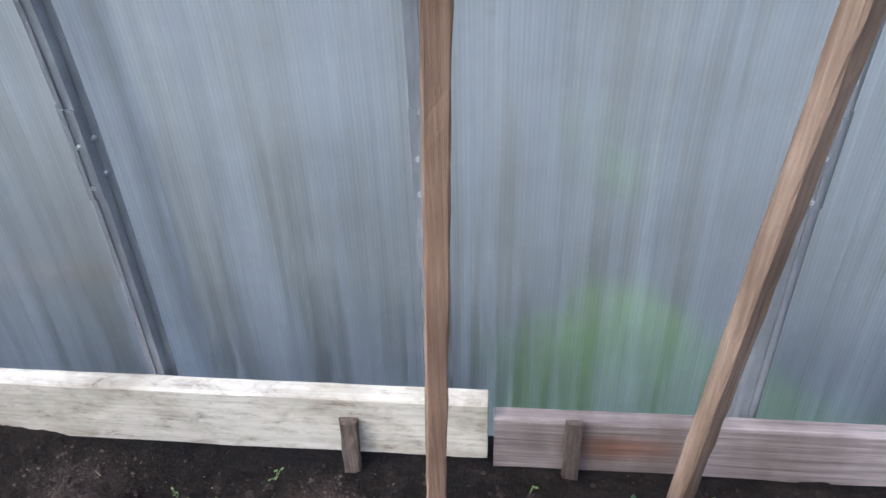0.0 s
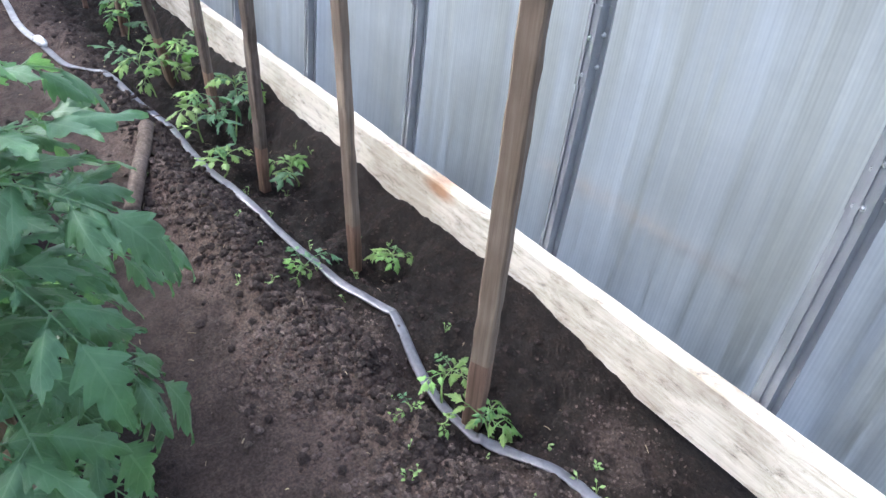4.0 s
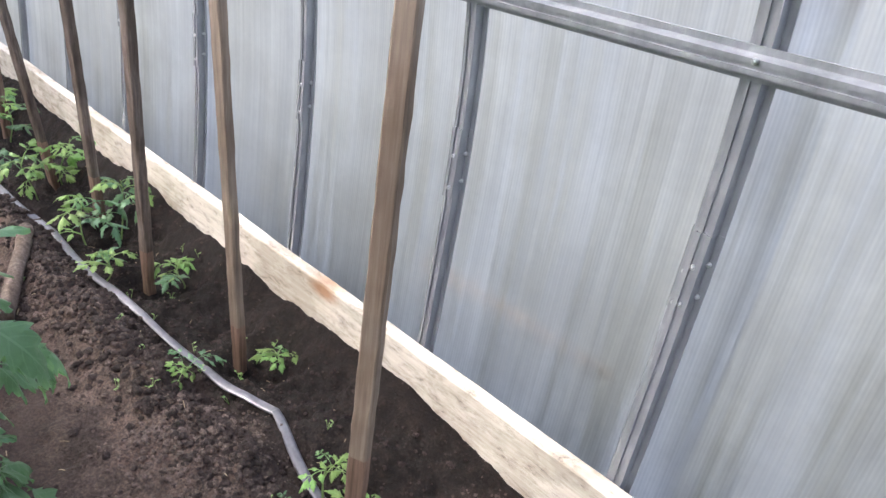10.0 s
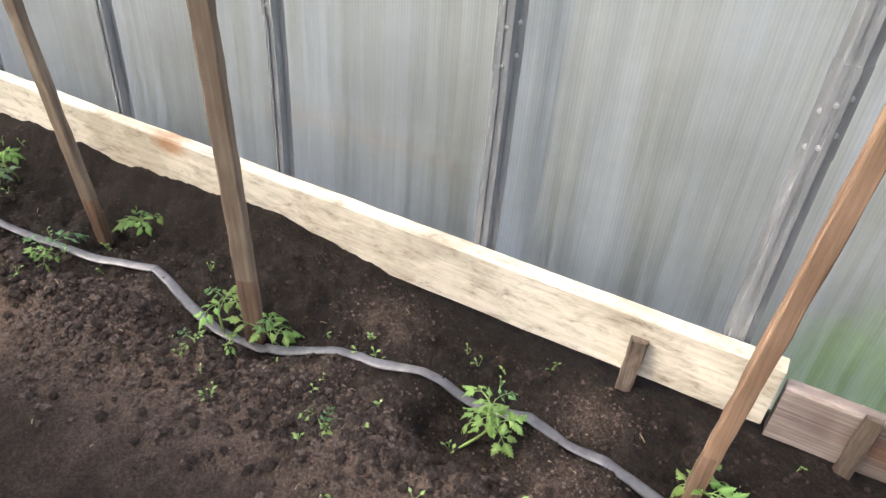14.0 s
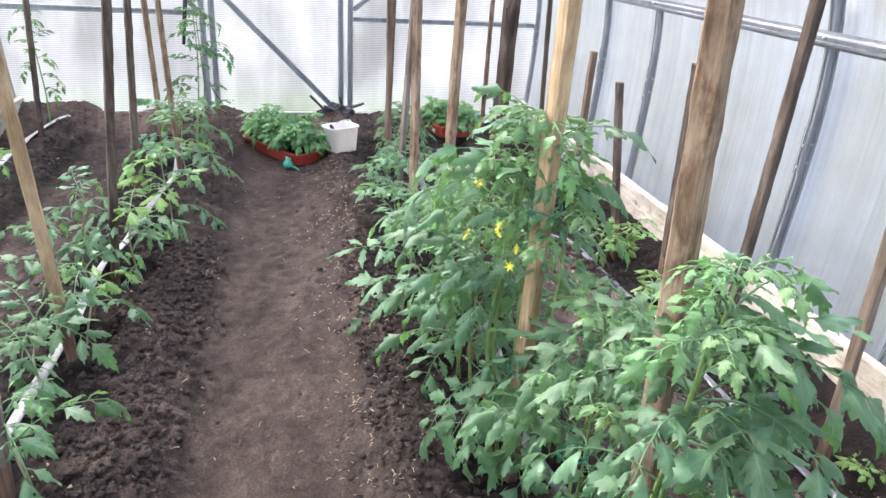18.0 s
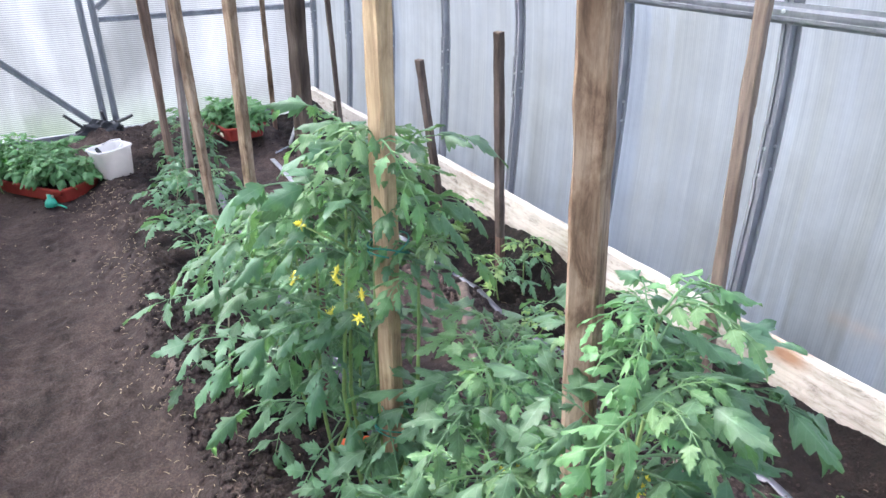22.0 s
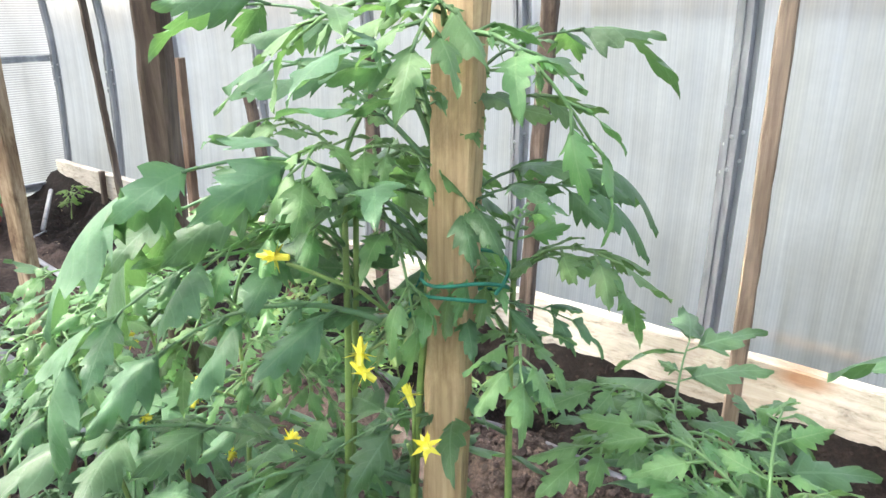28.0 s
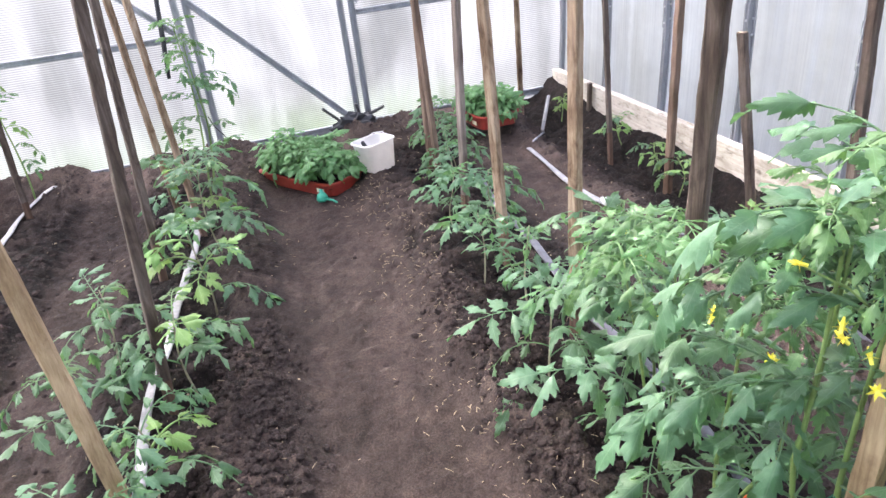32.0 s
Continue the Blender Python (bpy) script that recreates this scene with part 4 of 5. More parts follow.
# ---------------- tomato plants ----------------
def leaflet(length, width, rng, droop, cup, rows=28):
    """One lobed, pointed leaflet along +x: verts, faces, uvs."""
    cols = (-1.0, -0.45, 0.0, 0.45, 1.0)
    phase = (rng.random(), rng.random())
    lobes = rng.uniform(4.0, 5.2)
    curl = rng.uniform(-0.25, 0.25)
    verts, uvs, faces = [], [], []
    for i in range(rows):
        v = i / (rows - 1)
        base = min(1.0, (v / 0.2) ** 0.6) * (1 - max(0.0, (v - 0.2) / 0.8) ** 1.35) if 0 < v < 1 else 0.0
        for c in cols:
            tooth, ahead = 1.0, 0.0
            if abs(c) == 1 and 0 < i < rows - 1:
                saw = (v * lobes + phase[0 if c > 0 else 1]) % 1.0
                deep = 0.66 - 0.28 * v
                tooth = 1.1 - deep * (1 - saw) ** 1.1
                ahead = 0.07 * length * saw
            w = width * 0.5 * max(base, 0.015) * tooth
            x = v * length + ahead * (1 - v)
            y = c * w
            bow = -droop * length * v ** 1.7
            z = cup * abs(y) * (1 + 0.6 * abs(c)) + bow + 0.05 * length * math.sin(v * 9 + c * 2.2 + phase[0] * 6) * abs(c)
            verts.append((x - 0.3 * droop * length * v * v, y + curl * length * v * v * 0.5, z))
            uvs.append(((c + 1) / 2, v))
    k = len(cols)
    for i in range(rows - 1):
        for j in range(k - 1):
            faces.append((i * k + j, (i + 1) * k + j, (i + 1) * k + j + 1, i * k + j + 1))
    return verts, faces, uvs


def leaf_mesh(name, seed, length, big, droop, material, pairs=3, broad=0.58, between=True):
    """A whole compound leaf: arched stalk, paired leaflets, small ones between, one at the tip."""
    rng = random.Random(seed)
    verts, faces, uvs = [], [], []
    sway = rng.uniform(-0.12, 0.12)

    def at(s):
        return Vector((length * (s - 0.2 * droop * s ** 2.5), length * sway * s * s, length * (0.3 * s - (0.3 + 0.55 * droop) * s ** 2.2)))

    def put(vs, fs, us, m):
        o = len(verts)
        verts.extend(m @ Vector(q) for q in vs)
        faces.extend(tuple(i + o for i in q) for q in fs)
        uvs.extend(us)

    pts = [at(i / 9) for i in range(10)]
    tv, tf = tube(pts, [0.0036 - 0.00025 * i for i in range(10)], 5)
    put(tv, tf, [(0.5, 0.5)] * len(tv), Matrix.Identity(4))
    spots = []
    for i in range(pairs):
        s = 0.3 + 0.55 * i / max(1, pairs - 1)
        size = big * (0.72 + 0.3 * math.sin(math.pi * (0.3 + 0.6 * i / pairs)))
        spots += [(s, 1, size), (s + 0.025, -1, size)]
        if between and i < pairs - 1:
            spots += [(s + 0.1, 1, big * 0.34), (s + 0.12, -1, big * 0.3)]
    spots.append((0.98, 0, big * 1.2))
    for s, side, size in spots:
        size *= rng.uniform(0.82, 1.15)
        p = at(s)
        d = (at(min(1, s + 0.03)) - at(s - 0.03)).normalized()
        pitch = math.degrees(math.asin(max(-1, min(1, d.z))))
        yaw = side * rng.uniform(48, 72) + rng.uniform(-6, 6)
        stalk = 0.012 if side == 0 else 0.02 * (size / big)
        vs, fs, us = leaflet(size, size * rng.uniform(0.88, 1.1) * broad, rng, rng.uniform(0.2, 0.62) * (0.6 + 0.5 * droop), rng.uniform(-0.7, 0.05))
        m = Matrix.Translation(p) @ pose(0, 0, 0, 0, -pitch * (1 if side == 0 else 0.55), yaw) @ pose(0, 0, 0, rng.uniform(-34, 34) + side * 16, rng.uniform(-16, 24) * (0.5 + 0.5 * droop), rng.uniform(-12, 12)) @ Matrix.Translation((stalk, 0, 0))
        put(vs, fs, us, m)
        tv, tf = tube([(-stalk, 0, 0), (0.006, 0, 0)], 0.0017, 4)
        put(tv, tf, [(0.5, 0.5)] * len(tv), m)
    me = mesh_of(name, verts, faces, material, uvs, smooth=True)
    return me


LEAVES = [leaf_mesh("leaf", 10 + i, 0.27 + 0.02 * (i % 4), 0.1 + 0.011 * (i % 3), (0.15, 0.45, 0.75, 1.1)[i % 4], "leaf", 3, 0.54) for i in range(12)]
YOUNG = [leaf_mesh("leaf", 40 + i, 0.095, 0.056, (0.1, 0.4, 0.8)[i % 3], "leaf_young", 2, 0.72, False) for i in range(6)]
TOPS = [leaf_mesh("leaf", 60 + i, 0.17, 0.062, (0.5, 1.0, 1.4)[i % 3], "leaf_top", 3) for i in range(5)]


def flower_mesh():
    verts, faces = [], []
    for ring, (n, r, tilt, off) in enumerate(((6, 0.016, -0.25, 0.0), (6, 0.009, 1.2, 0.5))):
        for k in range(n):
            a = 2 * math.pi * (k + off) / n
            d, s = Vector((math.cos(a), math.sin(a), 0)), Vector((-math.sin(a), math.cos(a), 0))
            o = len(verts)
            verts += [d * 0.002 + s * 0.002, d * 0.002 - s * 0.002, d * r * 0.45 - s * 0.0026 + Vector((0, 0, tilt * r * 0.35)), d * r + Vector((0, 0, tilt * r * 0.9)), d * r * 0.45 + s * 0.0026 + Vector((0, 0, tilt * r * 0.35))]
            faces += [(o, o + 1, o + 2, o + 4), (o + 2, o + 3, o + 4)]
    v2, f2 = tube([(0, 0, -0.012), (0, 0, 0.004), (0, 0, 0.016)], [0.003, 0.004, 0.0015], 6)
    v, f = join([(verts, faces), (v2, f2)])
    return mesh_of("flower", v, f, "petal")


FLOWER = flower_mesh()


def tomato(x, y, height, leaves, spread, seed, label, lean=(0, 0), flowers=0, stems=1, low=0.12, scale=1.0, group="tomato plants", woody=False, young=0.0, name="tomato_plant", own=(), gap=None, bloom=()):
    rng = random.Random(seed)
    zg = ground_z(x, y) - 0.012
    plant = thing(name, (x, y, zg), label, "plant", group)
    n = 12
    lines = []
    for s in range(stems):
        a0 = rng.uniform(0, 6.28)
        off = (0.0, 0.0) if s == 0 else (0.09 * math.cos(a0), 0.09 * math.sin(a0))
        h = height * (1.0 if s == 0 else rng.uniform(0.8, 0.97))
        line = []
        for i in range(n + 1):
            t = i / n
            line.append(Vector((off[0] * min(1, 2 * t) + lean[0] * t * h + 0.018 * math.sin(5 * t + seed + s), off[1] * min(1, 2 * t) + lean[1] * t * h + 0.018 * math.cos(4 * t + seed * 2 + s), t * h)))
        lines.append(line)
        r0 = 0.003 + 0.004 * height
        v, f = tube(line, [r0 * (1 - 0.6 * i / n) for i in range(n + 1)], 7)
        piece("stem", mesh_of("stem", v, f, "stem_woody" if woody else "stem", smooth=True), plant)
    for k in range(leaves):
        t = low + (1 - low) * ((k + rng.uniform(0, 0.6)) / leaves) ** 0.72
        t = min(t, 0.99)
        line = lines[k % stems]
        i = t * n
        p = line[int(i)].lerp(line[min(n, int(i) + 1)], i - int(i))
        yaw = 137.5 * k + rng.uniform(-25, 25) + seed * 40
        size = spread * scale * (1.0 - 0.25 * max(0, t - 0.6) / 0.4) * rng.uniform(0.82, 1.15) * (0.75 + 0.25 * min(1, t / 0.3))
        if t > 0.93:
            me, size = rng.choice(TOPS), size * 1.15
        elif young and rng.random() < young:
            me, size = rng.choice(YOUNG), size * 1.75
        else:
            me = rng.choice(LEAVES)
        if gap and (yaw - gap[0]) % 360 < gap[1] - gap[0] and gap[2] < t < gap[3]:
            continue
        pitch = rng.uniform(-26, 6) - 24 * t if t > 0.3 else rng.uniform(-18, 12)
        piece("leaf", me, plant, "", Matrix.Translation(p) @ pose(0, 0, 0, rng.uniform(-14, 14), pitch, yaw) @ Matrix.Diagonal((size, size, size, 1)))
    for t, yaw, pitch, size in own:
        p = lines[0][min(n, int(t * n))]
        piece("leaf", LEAVES[(2, 3, 6, 7, 10, 11)[int(yaw) % 6]], plant, "", Matrix.Translation(p) @ pose(0, 0, 0, rng.uniform(-10, 10), pitch, yaw) @ Matrix.Diagonal((size, size, size, 1)))
    if height > 0.55:
        for s, line in enumerate(lines):
            for k in range(6):
                p = line[n - (k % 2)] if k < 4 else line[n]
                size = spread * rng.uniform(0.7, 1.0)
                piece("leaf", rng.choice(TOPS), plant, "", Matrix.Translation(p) @ pose(0, 0, 0, rng.uniform(-15, 15), rng.uniform(-62, -14), 60 * k + s * 40 + rng.uniform(-20, 20)) @ Matrix.Diagonal((size, size, size, 1)))
    for q in bloom:
        q = Vector(q)
        p = lines[0][min(n, int((q.z - 0.05) / height * n))]
        v, f = tube([p, p.lerp(q, 0.5) + Vector((0, 0, 0.014)), q], 0.002, 5)
        truss = piece("truss", mesh_of("truss", v, f, "stem", smooth=True), plant)
        piece("flower", FLOWER, truss, "yellow tomato flower", Matrix.Translation(q + Vector([rng.uniform(-0.014, 0.014) for _ in range(3)])) @ pose(0, 0, 0, rng.uniform(40, 110), rng.uniform(-40, 40), rng.uniform(200, 330)))
    for k in range(flowers):
        t = rng.uniform(0.45, 0.9)
        line = lines[k % stems]
        p = line[int(t * n)]
        a = rng.uniform(0, 6.28)
        q = p + Vector((0.07 * math.cos(a), 0.07 * math.sin(a), 0.015))
        v, f = tube([p, p.lerp(q, 0.5) + Vector((0, 0, 0.012)), q], 0.0017, 5)
        truss = piece("truss", mesh_of("truss", v, f, "stem", smooth=True), plant)
        for j in range(2):
            piece("flower", FLOWER, truss, "yellow tomato flower", Matrix.Translation(q + Vector([rng.uniform(-0.016, 0.016) for _ in range(3)])) @ pose(0, 0, 0, rng.uniform(30, 120), rng.uniform(-50, 50), math.degrees(a)))
    return plant


BUSHY = "bushy green tomato plant tied to a stake, with yellow flowers"
MIDDLE = "leafy green tomato plant in the middle bed"
# middle bed, from the head of the bed to the end wall
REACH = [(0.93, 140, -45, 0.6), (0.88, 120, -35, 0.64), (0.95, 100, -40, 0.72), (0.82, 85, -30, 0.88), (0.72, 104, -18, 0.92), (0.62, 66, -14, 0.88), (0.9, 60, -30, 0.8), (0.5, 95, -5, 0.8), (0.42, 75, 4, 0.76), (0.8, 30, -25, 0.85), (0.7, 12, -15, 1.0), (0.6, 36, -8, 0.82), (0.5, 5, -5, 0.9), (0.86, 48, -32, 0.8), (0.75, -20, -15, 0.9)]
tomato(-1.25, 0.44, 0.98, 23, 0.8, 1, BUSHY, (0.02, 0.02), 1, 2, 0.36, own=REACH)
tomato(-1.56, 0.4, 0.66, 15, 0.88, 2, MIDDLE, (0.0, 0.05), 1, 2, 0.25)
tomato(-1.66, 0.52, 0.62, 16, 0.86, 12, MIDDLE, (0.0, 0.08), 0, 1, 0.3)
HERO = [(0.84, 214, -30, 0.95), (0.9, 232, -45, 0.9), (0.94, 200, -58, 0.85), (0.78, 224, -18, 1.0), (0.66, 236, -20, 0.95), (0.6, 205, -10, 0.95), (0.9, 40, -52, 0.62), (0.94, 60, -60, 0.66), (0.86, 22, -50, 0.55), (0.76, 38, -34, 0.5), (0.7, 70, -30, 0.5),
        (0.88, 130, -38, 0.8), (0.95, 290, -62, 0.6), (0.45, 345, -15, 0.75), (0.34, 40, 0, 0.75), (0.3, 70, 6, 0.7), (0.38, 300, 4, 0.8)]
tomato(-1.9, 0.345, 1.1, 28, 0.92, 3, BUSHY, (0.03, 0.03), 1, 4, 0.12, own=HERO, gap=(262, 440, 0.4, 0.97), bloom=((0.052, -0.03, 0.78), (0.08, -0.07, 0.767), (-0.02, -0.11, 0.93)))
tomato(-2.16, 0.34, 0.74, 14, 0.95, 4, MIDDLE, (0.02, -0.05), 3, 2)
tomato(-2.42, 0.36, 0.76, 14, 0.95, 5, MIDDLE, (0.0, -0.03), 2, 2)
tomato(-2.67, 0.45, 0.58, 15, 0.88, 6, MIDDLE, (0.0, -0.05), 1, 1)
tomato(-2.92, 0.5, 0.54, 13, 0.85, 7, MIDDLE, (0.0, 0.0), 1, 1)
tomato(-2.86, 0.215, 0.4, 9, 0.8, 8, MIDDLE, woody=True)
SMALL = "small green tomato plant with a pale stem in the bed"
for i, (x, y, h) in enumerate(((-3.3, 0.3, 0.36), (-3.66, 0.24, 0.34), (-3.95, 0.4, 0.34), (-4.2, 0.28, 0.3), (-4.62, 0.39, 0.3), (-4.95, 0.5, 0.24), (-5.3, 0.52, 0.2), (-5.6, 0.6, 0.18))):
    tomato(x, y + 0.028, h, 8, 0.72, 20 + i, SMALL, woody=True, low=0.3)
# left bed
for i, (x, y, h, n, sp) in enumerate(((-1.95, -0.97, 0.3, 8, 0.8), (-2.47, -1.07, 0.28, 8, 0.8), (-2.8, -1.01, 0.34, 9, 0.82), (-3.11, -1.23, 0.34, 7, 0.7), (-3.29, -0.93, 0.42, 10, 0.85), (-3.57, -1.2, 0.36, 7, 0.75),
                                      (-3.87, -0.885, 0.45, 11, 0.9), (-4.36, -0.845, 0.46, 11, 0.9), (-4.8, -0.95, 0.44, 9, 0.8), (-2.95, -1.78, 0.3, 7, 0.6), (-4.3, -1.83, 0.32, 7, 0.6))):
    tomato(x, y + 0.028, h, n, sp, 50 + i, "young green tomato plant with a pale stem in the side bed", woody=True, low=0.25, young=0.2)
tomato(-5.25, -0.86, 0.95, 17, 0.66, 90, "tall thin tomato plant near the door", (0.02, 0.04), 0, 2, 0.2)
tomato(-5.65, -1.922, 0.75, 10, 0.55, 91, "tall thin tomato plant in the corner bed", (0.0, 0.04), 0, 1, 0.3, young=0.5)
# wall bed
SEEDLING = "small bright green tomato seedling in dark soil beside the wall"
for i, (x, y, h, n, sp) in enumerate(((-0.497, 1.3, 0.2, 9, 0.42), (-1.068, 1.33, 0.09, 5, 0.44), (-1.228, 1.318, 0.12, 4, 0.36), (-1.745, 1.52, 0.1, 6, 0.42), (-1.825, 1.255, 0.08, 4, 0.42), (-1.845, 1.22, 0.05, 3, 0.3), (0.055, 1.43, 0.13, 5, 0.45),
                                      (-0.015, 1.34, 0.07, 4, 0.4), (0.393, 1.49, 0.08, 5, 0.4), (0.5, 1.44, 0.09, 4, 0.5), (0.82, 1.488, 0.11, 5, 0.5), (0.865, 1.45, 0.1, 5, 0.5), (-2.47, 1.285, 0.13, 5, 0.5), (-2.36, 1.487, 0.14, 5, 0.5),
                                      (-2.85, 1.357, 0.25, 7, 0.66), (-2.87, 1.5, 0.24, 7, 0.66), (-3.36, 1.32, 0.26, 7, 0.66), (-3.43, 1.47, 0.25, 7, 0.62), (-3.97, 1.44, 0.22, 7, 0.6), (-4.37, 1.5, 0.2, 6, 0.58), (-4.8, 1.55, 0.2, 6, 0.58), (-5.5, 1.5, 0.18, 6, 0.5),
                                      (-0.77, 1.15, 0.035, 3, 0.24), (-1.118, 1.22, 0.04, 3, 0.22), (-1.172, 1.154, 0.03, 3, 0.18))):
    tomato(x, y, h, n, sp, 100 + i, SEEDLING, (0.15 if i % 3 else -0.2, 0.1 if i % 2 else -0.1) if i else (0.4, 0.3), low=0.35, scale=0.9, group="wall bed seedlings", young=0.75, name="tomato_seedling")


# ---------------- twine round the yellow stake ----------------
def twine(x, y, z, r, drop, label):
    pts = []
    for i in range(40):
        a = i / 40 * 4 * math.pi
        rr = r * (1 + 0.25 * math.cos(a - 2.4))
        pts.append((rr * math.cos(a), rr * math.sin(a), drop * math.sin(a * 0.5) + 0.01 * math.sin(a * 1.3)))
    loop = tube(pts, 0.0019, 5)
    tail = tube([(-r * 1.2, -r * 0.2, 0), (-r * 1.4, -r * 0.4, -0.02), (-r * 1.5, -r * 0.35, -0.05)], 0.002, 5)
    v, f = join([loop, tail])
    ob = thing("twine", (x, y, z), label, "twine")
    piece("loop", mesh_of("twine", v, f, "twine", smooth=True), ob)


twine(-1.82, 0.361, 0.82, 0.04, 0.016, "green twine tying a tomato stem to the yellow stake")
twine(-1.852, 0.377, 0.35, 0.05, 0.015, "green twine tied round the foot of a stake")
twine(-1.31, 0.455, 0.12, 0.05, 0.02, "green twine tied round the foot of a stake")
twine(-1.43, 0.34, 0.42, 0.03, 0.012, "green twine tied round a tomato stem")


# ---------------- trays, bucket and loose things ----------------
def tray(x, y, z, turn, length, width, height, label):
    ob = thing("seedling_tray", pose(x, y, z, 0, 0, turn), label, "tray", "seedling trays")
    bm = bmesh.new()
    l, w = length / 2, width / 2
    rings = [(l - 0.012, w - 0.012, 0.0), (l, w, height), (l + 0.012, w + 0.012, height), (l + 0.012, w + 0.012, height - 0.01), (l + 0.008, w + 0.008, height - 0.01), (l + 0.008, w + 0.008, height + 0.003), (l - 0.004, w - 0.004, height + 0.003), (l - 0.014, w - 0.014, 0.006)]
    loops = []
    for a, b, c in rings:
        loop = []
        for k in range(24):
            q = 2 * math.pi * (k + 0.5) / 24
            cx, sy2 = math.cos(q), math.sin(q)
            px = a * math.copysign(min(1, abs(cx) ** 0.25), cx)
            py = b * math.copysign(min(1, abs(sy2) ** 0.25), sy2)
            loop.append(bm.verts.new((px, py, c)))
        loops.append(loop)
    for p, q in zip(loops, loops[1:]):
        for k in range(24):
            bm.faces.new((p[k], p[(k + 1) % 24], q[(k + 1) % 24], q[k]))
    bm.faces.new(loops[0][::-1])
    bm.faces.new(loops[-1])
    part("tray_body", bm, "plastic_red", ob)
    nx, ny = 22, 12
    vs = [((i / (nx - 1) - 0.5) * (length - 0.03), (j / (ny - 1) - 0.5) * (width - 0.03), height - 0.03 + 0.012 * noise.noise(Vector((i * 0.8, j * 0.8, x)))) for i in range(nx) for j in range(ny)]
    fs = [(i * ny + j, (i + 1) * ny + j, (i + 1) * ny + j + 1, i * ny + j + 1) for i in range(nx - 1) for j in range(ny - 1)]
    piece("potting_soil", mesh_of("potting_soil", vs, fs, "clod", smooth=True), ob)
    bm = bmesh.new()
    box(bm, (l - 0.11, -w - 0.0125, 0.03), (l - 0.05, -w - 0.0085, 0.055), 0.001)
    part("sticker", bm, "label", ob, "pale paper sticker")
    return ob


def crop(x, y, z, turn, length, width, height, count, seed, label):
    """Dense tray seedlings: each one a stem with three to five leaves, joined."""
    rng = random.Random(seed)
    src = []
    for me in YOUNG:
        src.append(([v.co.copy() for v in me.vertices], [tuple(p.vertices) for p in me.polygons]))
    verts, faces, uvs = [], [], []
    uv_src = []
    for me in YOUNG:
        uv = np.zeros((len(me.vertices), 2))
        lay = me.uv_layers["UVMap"].data
        for lp, d in zip(me.loops, lay):
            uv[lp.vertex_index] = d.uv
        uv_src.append(uv)
    for c in range(count):
        px, py = rng.uniform(-0.46, 0.46) * length, rng.uniform(-0.44, 0.44) * width
        h = height * rng.uniform(0.6, 1.0) * (1 - 0.3 * (abs(px) / length * 2) ** 3)
        top = Vector((px * 1.02 + rng.uniform(-0.02, 0.02), py * 1.15 + rng.uniform(-0.02, 0.02), h))
        v, f = tube([(px, py, 0), ((px + top.x) / 2, (py + top.y) / 2, h * 0.5), top], 0.002, 4)
        o = len(verts)
        verts += v
        faces += [tuple(i + o for i in q) for q in f]
        uvs += [(0.5, 0.5)] * len(v)
        for k in range(rng.randint(4, 6)):
            i = rng.randrange(len(YOUNG))
            t = rng.uniform(0.5, 1.0)
            s = rng.uniform(0.75, 1.25)
            m = Matrix.Translation(Vector((px, py, 0)).lerp(top, t)) @ pose(0, 0, 0, rng.uniform(-20, 20), rng.uniform(-35, 10), rng.uniform(0, 360)) @ Matrix.Diagonal((s, s, s, 1))
            o = len(verts)
            verts += [m @ q for q in src[i][0]]
            faces += [tuple(a + o for a in q) for q in src[i][1]]
            uvs += [tuple(q) for q in uv_src[i]]
    ob = piece("seedlings", mesh_of("seedlings", verts, faces, "leaf_top", uvs, smooth=True), None, "", pose(x, y, z, 0, 0, turn))
    tagged(ob, label, "seedlings", kind="stuff")


TRAY_A = (-5.31, -0.275, ground_z(-5.31, -0.27) + 0.012, 36.0)
tray(*TRAY_A, 0.66, 0.3, 0.08, "red plastic tray full of green seedlings on the path")
crop(TRAY_A[0], TRAY_A[1], TRAY_A[2] + 0.055, TRAY_A[3], 0.56, 0.2, 0.22, 60, 5, "dense bright green tomato seedlings in the red tray")
TRAY_B = (-5.49, 0.94, 0.055, 7.0)
tray(*TRAY_B, 0.44, 0.28, 0.085, "red plastic tray of green seedlings near the end wall")
crop(TRAY_B[0], TRAY_B[1], TRAY_B[2] + 0.055, TRAY_B[3], 0.34, 0.19, 0.16, 40, 6, "low bright green seedlings in the red tray")


